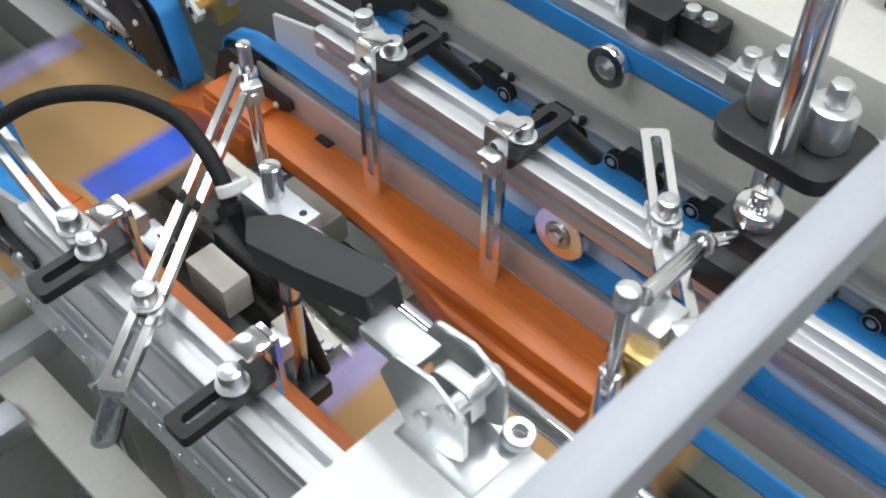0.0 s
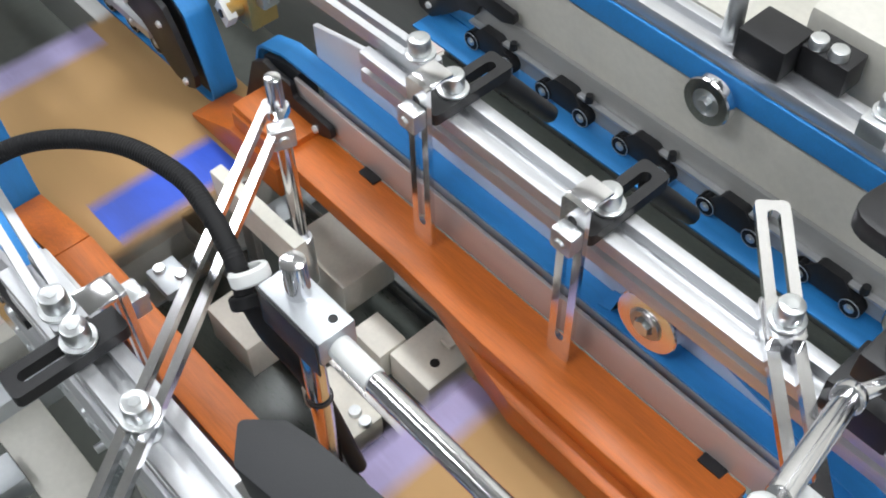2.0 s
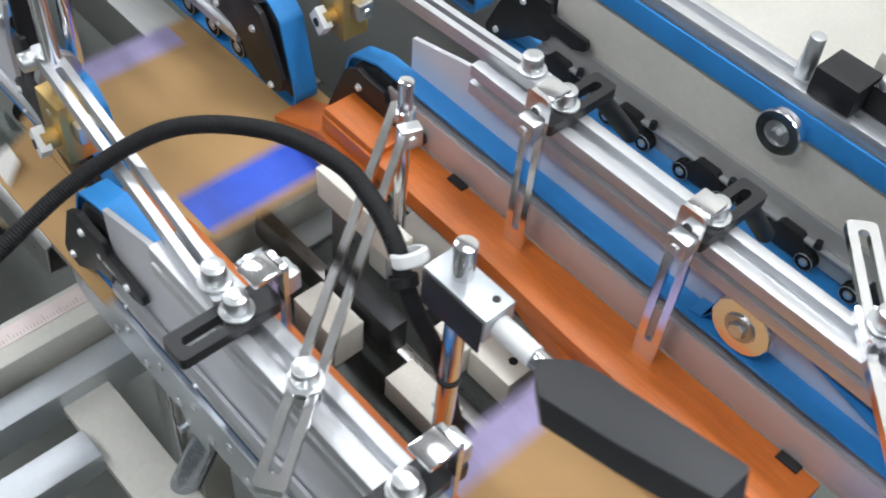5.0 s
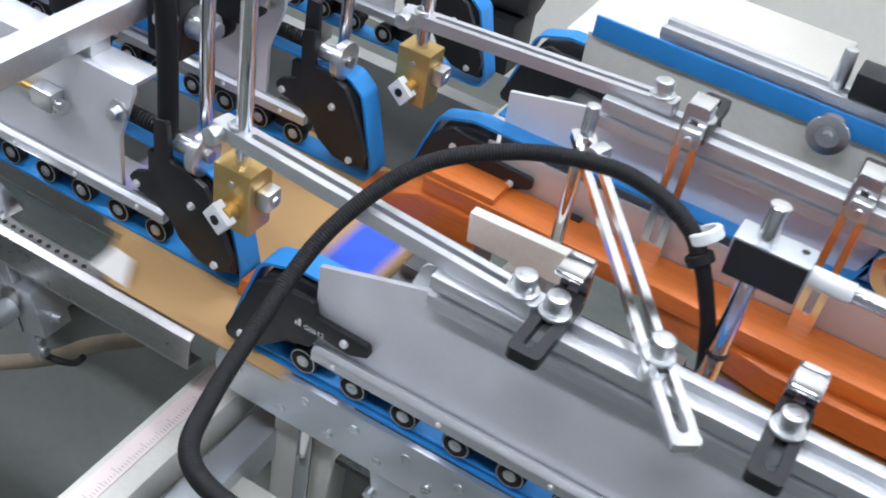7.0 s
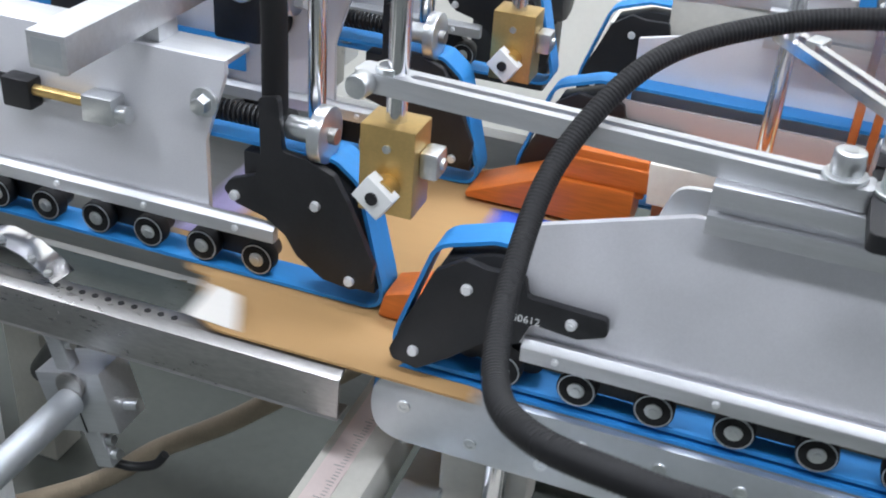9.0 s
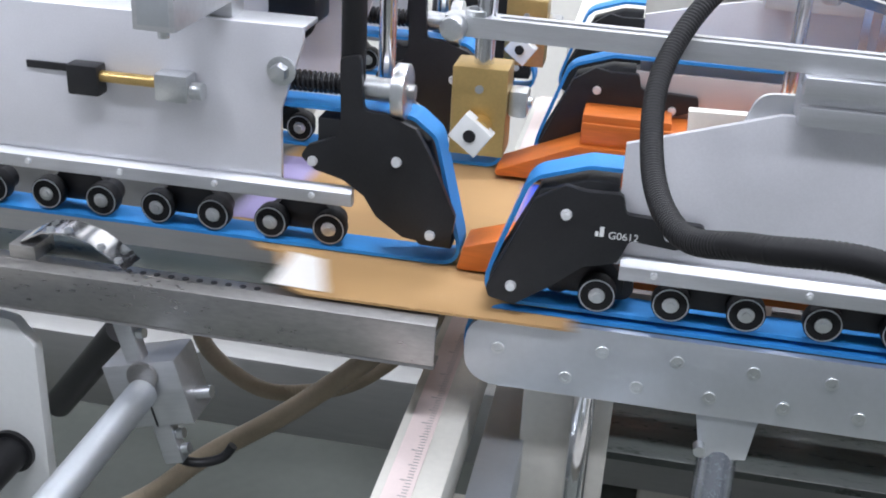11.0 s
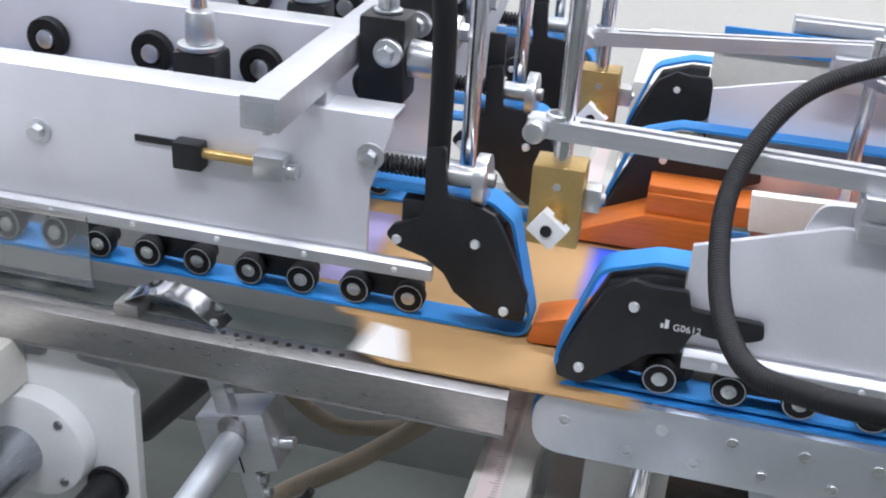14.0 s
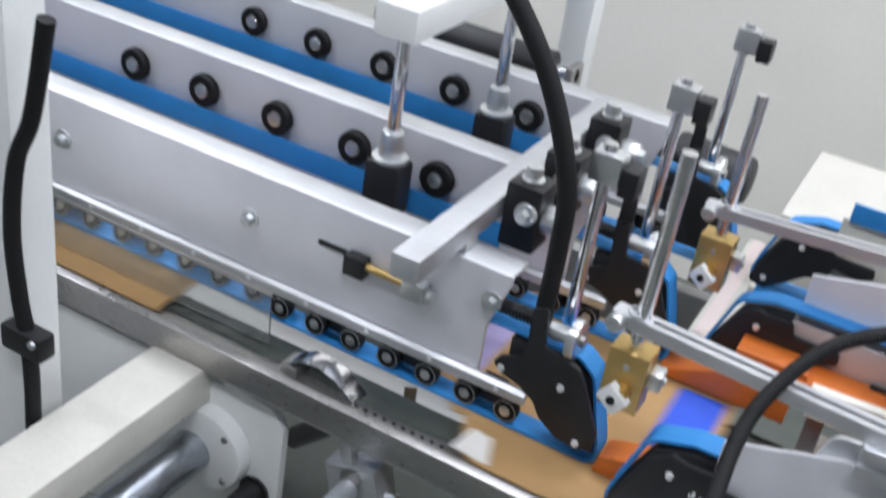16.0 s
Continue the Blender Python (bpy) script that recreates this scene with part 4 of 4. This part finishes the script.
def side_frame():
    t = thing("side_frame", "white painted machine side frame with shafts", "machine frame")
    o = rounded([(-1.5, -0.5), (-0.6, -0.5), (-0.597, -0.15), (-0.62, -0.118), (-0.665, -0.115), (-0.675, -0.095), (-0.70, -0.095), (-0.71, -0.12), (-1.5, -0.12)], 0.012, 4)
    part("plate", prism(B(), o, -0.006, 0.01, 0.002), WHITE, t, "white painted side plate")
    f = part("flange", rod(B(), (-0.725, -0.0065, -0.235), (-0.725, -0.035, -0.235), 0.075, 0.073, 48, 0.004), WHITE, t, "round white bearing flange")
    for a in (45, 135, 225, 315):
        part("screw", rod(B(), (-0.725 + 0.06 * math.cos(radians(a)), -0.035, -0.235 + 0.06 * math.sin(radians(a))), (-0.725 + 0.06 * math.cos(radians(a)), -0.038, -0.235 + 0.06 * math.sin(radians(a))), 0.006, 0.005, 12), STEEL, f)
    part("drive_shaft", rod(B(), (-0.745, -0.0355, -0.245), (-0.745, -0.9, -0.245), 0.036, 0.036, 40), SHAFT, t, "ground grey steel drive shaft")
    part("black_shaft", rod(B(), (-0.64, -0.0065, -0.292), (-0.64, -0.9, -0.292), 0.021, 0.021, 32), BLACK, t, "black shaft")
    part("bushing", rod(B(), (-0.64, -0.0062, -0.292), (-0.64, -0.012, -0.292), 0.027, 0.027, 32), BLACK, t)
    part("beam", box(B(), -0.835, -0.735, -0.9, -0.0065, -0.158, -0.09, 0.004), CREAM, t, "cream painted cross beam")
    part("black_stay", rod(B(), (-0.57, 0.14, -0.2), (-0.73, 0.24, -0.40), 0.02, 0.02, 20), BLACK, t, "black rubber stay")
    return t


side_frame()


def cross_bars():
    t = thing("cross_rail", "pale steel cross rail with a graduated rule strip", "cross rail")
    part("rail", box(B(), -0.186, -0.12, -0.75, 1.2, -0.235, -0.175, 0.003), CREAM, t)
    r = part("rule", box(B(), -0.176, -0.148, -0.75, 1.2, -0.1748, -0.1735, 0), RULER, t, "pinkish graduated rule strip")
    bm = B()
    for k in range(160):
        w = 0.012 if k % 10 == 0 else (0.009 if k % 5 == 0 else 0.006)
        box(bm, -0.152 - w, -0.152, -0.6 + 0.005 * k, -0.5992 + 0.005 * k, -0.1734, -0.1731, 0)
    part("graduations", bm, STEEL, r, "dark fine graduations")
    t = thing("cross_rail", "grey steel cross rail beneath the carriers", "cross rail")
    part("rail", box(B(), -0.105, -0.06, -0.6, 1.2, -0.27, -0.21, 0.003), GALV, t)
    for k, (x, w, y, m) in enumerate(((-0.035, 0.03, 0.05, CREAM), (0.012, 0.018, 0.045, CREAM))):
        p = thing("carrier_post", "cream painted post holding the lower carrier", "post", "carrier posts")
        part("post", box(B(), x - w, x + w, y, y + 0.05, -0.7, -0.113, 0.003), m, p)
    p = thing("threaded_rod", "steel threaded rod below the lower carrier", "rod")
    part("rod", rod(B(), (0.0, 0.03, -0.113), (0.0, 0.03, -0.6), 0.012, 0.012, 20), CHROME, p)
    p = thing("lower_bracket", "grey bracket and shaft under the lower carrier", "bracket")
    part("plate", prism(B(), [(0.11, -0.113), (0.17, -0.113), (0.165, -0.16), (0.12, -0.165)], 0.0, 0.012, 0.001), GALV, p)
    part("shaft", rod(B(), (0.14, 0.03, -0.14), (0.13, -0.12, -0.42), 0.02, 0.02, 24), SHAFT, p)
    part("screw", rod(B(), (0.118, 0.0, -0.15), (0.118, -0.012, -0.15), 0.006, 0.006, 12), ZINC, p)
    for k in range(3):
        x = 0.55 + 0.5 * k
        p = thing("carrier_post", "cream painted post holding the lower carrier", "post", "carrier posts")
        part("post", box(B(), x - 0.03, x + 0.03, 0.05, 0.1, -0.7, -0.113, 0.003), CREAM, p)
    p = thing("machine_bed", "cream painted lower machine bed frame", "machine bed")
    part("rail", box(B(), -2.2, 1.7, 0.55, 0.65, -0.62, -0.48, 0.006), GREYRAIL, p)
    part("rail", box(B(), -0.05, 1.7, 0.0, 0.12, -0.78, -0.701, 0.006), CREAM, p)
    part("rear_panel", box(B(), -2.2, 1.7, 1.05, 1.09, -0.9, -0.28, 0.004), GREYRAIL, p)
    for x in (-2.1, -1.1, 0.1, 1.6):
        part("leg", box(B(), x, x + 0.08, 0.56, 0.64, FLOOR, -0.6205, 0.004), CREAM, p)
        part("leg", box(B(), x, x + 0.08, 1.05, 1.13, FLOOR, -0.9005, 0.004), CREAM, p)


cross_bars()


def tan_tubes():
    for pts, r in (([(-0.56, 0.34, -0.26), (-0.53, 0.3, -0.31), (-0.45, 0.28, -0.35), (-0.38, 0.3, -0.358), (-0.30, 0.3, -0.32), (-0.22, 0.32, -0.24), (-0.18, 0.35, -0.16)], 0.012),
                   ([(-0.75, 0.0, -0.5), (-0.55, 0.08, -0.42), (-0.449, 0.1, -0.338), (-0.338, 0.1, -0.251), (-0.243, 0.12, -0.169), (-0.2, 0.16, -0.12)], 0.013)):
        t = thing("air_tube", "tan ribbed rubber air tube under the channel", "tube", "air tubes")
        part("tube", tube(B(), pts, r, 14, 0.0009, 0.006, 10), TAN, t)
        d = Vector(pts[-1]) - Vector(pts[-2])
        part("coupling", rod(B(), Vector(pts[-1]) - d.normalized() * 0.01, Vector(pts[-1]) + d.normalized() * 0.02, r * 1.25, r * 1.25, 20, 0.001), BLACK, t, "black hose coupling")


tan_tubes()


def inner_parts():
    """What shows between the folding bars when no blank covers it."""
    t = thing("bearing_block", "beige machined block between the folding bars", "block", "inner blocks")
    part("block", box(B(), 0.09, 0.20, 0.315, 0.395, -0.10, -0.045, 0.003), BEIGE, t)
    t = thing("bearing_block", "beige machined block between the folding bars", "block", "inner blocks")
    part("block", box(B(), 0.25, 0.3035, 0.286, 0.327, -0.10, -0.05, 0.003), BEIGE, t)
    t = thing("bearing_block", "beige machined block with a drilled hole", "block", "inner blocks")
    part("block", box(B(), 0.3055, 0.375, 0.298, 0.37, -0.10, -0.05, 0.003), BEIGE, t)
    part("lip", box(B(), 0.335, 0.352, 0.352, 0.369, -0.0495, -0.043, 0.002), BEIGE, t)
    part("hole", rod(B(), (0.352, 0.328, -0.0504), (0.352, 0.328, -0.0494), 0.006, 0.006, 14), BLACK, t)
    t = thing("bearing_block", "beige machined block between the folding bars", "block", "inner blocks")
    part("block", box(B(), 0.105, 0.19, 0.178, 0.225, -0.11, -0.05, 0.003), BEIGE, t)
    t = thing("bearing_block", "beige machined block with two screws", "block", "inner blocks")
    part("block", box(B(), 0.26, 0.355, 0.2, 0.245, -0.11, -0.07, 0.003), BEIGE, t)
    for x in (0.33, 0.348):
        part("screw", rod(B(), (x, 0.225, -0.07), (x, 0.225, -0.064), 0.008, 0.007, 16), ZINC, t)
    t = thing("guide_plate", "pale grey upright guide plate between the folding bars", "plate")
    part("plate", prism(B(), [(0.072, 0.118), (0.075, 0.072), (0.222, 0.072), (0.230, 0.08), (0.230, 0.122)], 0.243, 0.260, 0.002), BEIGE, t)
    part("foot", box(B(), 0.08, 0.105, 0.2605, 0.27, -0.12, 0.11, 0.002), STEEL, t, "steel foot")
    t = thing("guide_plate", "pale rounded plate behind the front profile", "plate")
    part("plate", prism(B(), rounded([(0.09, 0.11), (0.12, 0.205), (0.2, 0.21), (0.3, 0.11)], 0.02, 5), 0.03, 0.036, 0.001), WHITE, t)
    # Fixed black box at the dark area under the slotted bar.
    t = thing("black_shield", "black box under the slotted bar", "plate")
    part("plate", box(B(), 0.10, 0.23, 0.232, 0.262, -0.09, -0.035, 0.003), BLACK, t)
    t = thing("inner_rail", "dark steel rail under the blank path", "rail", "inner rails")
    part("rail", box(B(), -0.1, 1.6, 0.26, 0.28, -0.17, -0.12, 0.002), STEEL, t)
    t = thing("inner_rail", "dark steel rail under the blank path", "rail", "inner rails")
    part("rail", box(B(), 0.0, 1.6, 0.12, 0.15, -0.17, -0.12, 0.002), STEEL, t)
    # Added sheet: its colour puts the dark below the bars and covers the floor.
    t = thing("inner_pan", "added dark sheet that darkens the space beneath the folding bars", "pan")
    part("pan", box(B(), -0.1, 1.6, 0.06, 0.43, -0.225, -0.215, 0.002), INNER, t)
    part("rim", box(B(), -0.1, 1.6, 0.4305, 0.436, -0.225, -0.19, 0.001), STEEL, t)
    # Added sheet that carries the gap's dark green-grey in its colour.
    t = thing("inner_pan", "added dark green-grey sheet filling the gap between two carriers", "pan")
    part("pan", box(B(), -0.1, 1.6, 0.4365, 0.75, -0.135, -0.125, 0.002), GAPFILL, t)
    part("rim", box(B(), -0.1, 1.6, 0.7505, 0.756, -0.135, -0.10, 0.001), STEEL, t)
    t = thing("inner_screws", "small zinc screws and clip between the bars", "screws")
    part("clip", box(B(), 0.02, 0.07, 0.15, 0.19, -0.05, -0.036, 0.003), GALV, t)
    for x, y in ((0.03, 0.165), (0.055, 0.18)):
        part("screw", rod(B(), (x, y, -0.036), (x, y, -0.0305), 0.008, 0.007, 16), ZINC, t)


inner_parts()


def aisle_parts():
    t = thing("aisle_frame", "pale frame plate low beside the front carrier", "frame")
    part("plate", box(B(), -0.14, 1.6, -0.09, -0.02, -0.26, -0.24, 0.003), CREAM, t)
    part("arm", box(B(), 0.0, 0.05, -0.6, -0.0905, -0.255, -0.215, 0.003), GALV, t)


aisle_parts()


def guard_post():
    t = thing("guard_post", "white painted upright post with a black cable", "post")
    part("post", box(B(), -1.15, -0.875, -0.235, -0.17, FLOOR, 0.5, 0.006), WHITE, t)
    part("cable", tube(B(), [(-0.79, -0.25, 0.5), (-0.82, -0.25, 0.374), (-0.851, -0.25, 0.303), (-0.866, -0.25, 0.2), (-0.86, -0.25, 0.1), (-0.85, -0.25, 0.04), (-0.847, -0.25, -0.05), (-0.855, -0.25, -0.254), (-0.86, -0.25, -0.6), (-0.87, -0.25, -0.94)], 0.011, 14), RUBBER, t, "black cable")
    c = part("cable_clamp", box(B(), -0.885, -0.815, -0.265, -0.235, 0.02, 0.058, 0.005), BLACK, t, "black cable clamp")
    part("screw", rod(B(), (-0.825, -0.265, 0.05), (-0.825, -0.27, 0.05), 0.006, 0.005, 12), ZINC, c)
    return t


guard_post()


def upper_left_fittings():
    """Posts, clamps and a roller on the deeper left-hand carriers."""
    for x, y in ((-0.64, 0.30), (-0.60, 0.60)):
        t = thing("profile_clamp", "black clamp with an upright bright rod", "clamp", "profile clamps", at=(x, y, 0.15))
        part("block", box(B(), -0.032, 0.032, -0.026, 0.026, -0.06, 0.035, 0.01), BLACK, t)
        part("washer", rod(B(), (0, 0, 0.0352), (0, 0, 0.042), 0.03, 0.03, 28, 0.001), ZINC, t)
        part("collar", rod(B(), (0, 0, 0.0422), (0, 0, 0.085), 0.020, 0.018, 28, 0.003), ZINC, t)
        part("rod", rod(B(), (0, 0, 0.085), (0, 0, 0.27), 0.011, 0.011, 24, 0.001), CHROME, t)
    t = thing("cross_beam", "white painted square cross beam over the carriers", "beam")
    part("beam", box(B(), -0.64, -0.57, 0.2, 1.0, 0.42, 0.47, 0.005), WHITE, t)
    part("leg", box(B(), -0.635, -0.575, 0.94, 1.0, -0.15, 0.4195, 0.004), WHITE, t)
    t = thing("press_drum", "dark rubber drum lying along the machine", "roller")
    part("drum", rod(B(), (-0.95, 0.85, 0.2), (-0.6, 0.85, 0.2), 0.035, 0.035, 32, 0.004), DARKGREY, t)
    part("axle", rod(B(), (-1.0, 0.85, 0.2), (-0.55, 0.85, 0.2), 0.012, 0.012, 20), CHROME, t)
    part("bracket", box(B(), -1.0, -0.985, 0.82, 0.88, -0.15, 0.22, 0.002), STEEL, t)
    part("bracket", box(B(), -0.565, -0.55, 0.82, 0.88, -0.15, 0.22, 0.002), STEEL, t)
    t = thing("pale_board", "thick pale board lying behind the machine", "board")
    part("board", box(B(), -0.12, 0.35, 1.0, 1.4, -0.15, 0.0, 0.006), CREAM, t)
    t = thing("machine_cover", "cream painted low machine cover behind the carriers", "machine cover")
    part("cover", box(B(), -0.13, 0.43, 0.95, 1.5, -0.9, -0.1505, 0.01), CREAM, t)
    t = thing("grey_cap", "dark grey rounded motor cap behind the carriers", "motor")
    part("cap", rod(B(), (-0.37, 1.05, 0.02), (-0.2, 1.05, 0.02), 0.06, 0.05, 28, 0.012), DARKGREY, t)
    part("foot", box(B(), -0.36, -0.22, 1.0, 1.1, -0.1495, -0.035, 0.004), DARKGREY, t)
    for c in DEEP:
        part("belt_run", box(B(), -1.8, -0.45, -0.016, -0.0125, 0.075, 0.118, 0.001), BELT, c, "blue belt run along the plate")
        for k in range(6):
            w = part("idler_wheel", ring(B(), (0, -0.009, 0), (0, 1, 0), 0.016, 0.030, 0.016), RUBBER, c, "black idler wheel", (-0.42 - 0.16 * k, -0.001, 0.15))
            part("wheel_hub", rod(B(), (0, 0, 0), (0, -0.02, 0), 0.016, 0.013, 24, 0.001), ZINC, w, "steel hub")


upper_left_fittings()

NOSE_X = -0.42
for x, name, words in ((NOSE_X + 3.28, "feed_table", "plain steel feed table under the pile of blanks"), (NOSE_X - 3.28, "delivery_table", "plain steel delivery table under the pile of blanks")):
    t = thing(name, words, "table")
    part("top", box(B(), x - 0.1, x + 0.55, 0.0, 0.5, -0.07, -0.041, 0.004), GALV, t)
    for dx in (-0.08, 0.48):
        for y in (0.02, 0.43):
            part("leg", box(B(), x + dx, x + dx + 0.05, y, y + 0.05, FLOOR, -0.0705, 0.003), GALV, t)

# ---- the blanks that run through ----
PITCH, PERIOD, LENGTH, NOSE = 0.82, 0.5, 0.40, -0.42


def blank():
    c = thing("cardboard_blank", "printed brown cardboard blank running on the belts", "cardboard blank", "cardboard blanks")
    part("panel", prism(B(), [(0.0, 0.13), (0.06, 0.062), (0.16, 0.062), (LENGTH, 0.062), (LENGTH, 0.43), (0.02, 0.43), (0.0, 0.40)], -0.0285, -0.0255, 0, "xy"), CARD, c)
    part("print", box(B(), LENGTH - 0.085, LENGTH - 0.012, 0.15, 0.335, -0.0252, -0.0249, 0), PRINT, c, "bright blue printed stripe")
    part("pale_print", box(B(), 0.0, 0.05, 0.13, 0.335, -0.0252, -0.0249, 0), PRINTPALE, c, "pale violet printed stripe")
    f = B()
    o = [(0.08, 0.061, -0.0275), (0.105, 0.0, -0.034), (0.13, -0.012, -0.036), (LENGTH, -0.012, -0.036), (LENGTH, 0.061, -0.0275)]
    lo, hi = [f.verts.new(p) for p in o], [f.verts.new((p[0], p[1], p[2] + 0.003)) for p in o]
    f.faces.new(lo[::-1]), f.faces.new(hi)
    for k in range(5):
        f.faces.new((lo[k], lo[(k + 1) % 5], hi[(k + 1) % 5], hi[k]))
    part("side_flap", f, CARD, c, "brown side flap on the guide channel")
    f = B()
    o = [(0.094, -0.004, -0.031), (0.152, -0.008, -0.031), (0.142, 0.016, -0.009), (0.112, 0.018, -0.006)]
    lo, hi = [f.verts.new(p) for p in o], [f.verts.new((p[0], p[1] + 0.003, p[2] + 0.001)) for p in o]
    f.faces.new(lo), f.faces.new(hi[::-1])
    for k in range(4):
        f.faces.new((lo[k], hi[k], hi[(k + 1) % 4], lo[(k + 1) % 4]))
    part("raised_corner", f, CARDWHITE, c, "white underside of a raised corner flap")
    return c


def motions():
    first = blank()
    made = [first] + [copy_thing(first, Matrix()) for _ in range(38)]
    for k, ob in enumerate(made):
        # one follows the other, from the pile on the feed table to the pile on the delivery table
        mid = (k - 2) * PERIOD
        rows = []
        for j in range(-4, 5):
            t = mid + j * PERIOD
            up = 0.0035 * k if j == 4 else 0.0
            if 0 <= t <= 16:
                rows.append((t, pose(NOSE - PITCH * j, 0, up)))
        if mid - 4 * PERIOD > 0:
            go = mid - 4 * PERIOD
            rows = [(u, pose(NOSE + 4 * PITCH, 0, 0.0035 * 2 * (go - u))) for u in range(0, math.ceil(go))] + rows
        elif mid + 4 * PERIOD > 0.1:
            rows.insert(1, (1 / FPS, pose(NOSE - PITCH * (1 / FPS - mid) / PERIOD, 0, 0)))
        if mid + 4 * PERIOD < 16:
            rows.append((16, pose(NOSE - 4 * PITCH, 0, 0.0035 * k)))
        elif mid - 4 * PERIOD < 15.9:
            rows.insert(-1, (16 - 1 / FPS, pose(NOSE - PITCH * (16 - 1 / FPS - mid) / PERIOD, 0, 0)))
        if len(rows) < 2:
            rows = [(0, rows[0][1]), (16, rows[0][1])]
        walk(ob, rows)
    # the hook stands upright while a blank passes, then swings out and back once for each blank
    swing = (-15, 42, 80, 48, -6)
    walk(HOOK, [(k * 0.1, HOOK.matrix_basis.copy() @ pose(0, 0, 0, 0, swing[k % 5], 0)) for k in range(161)])


motions()
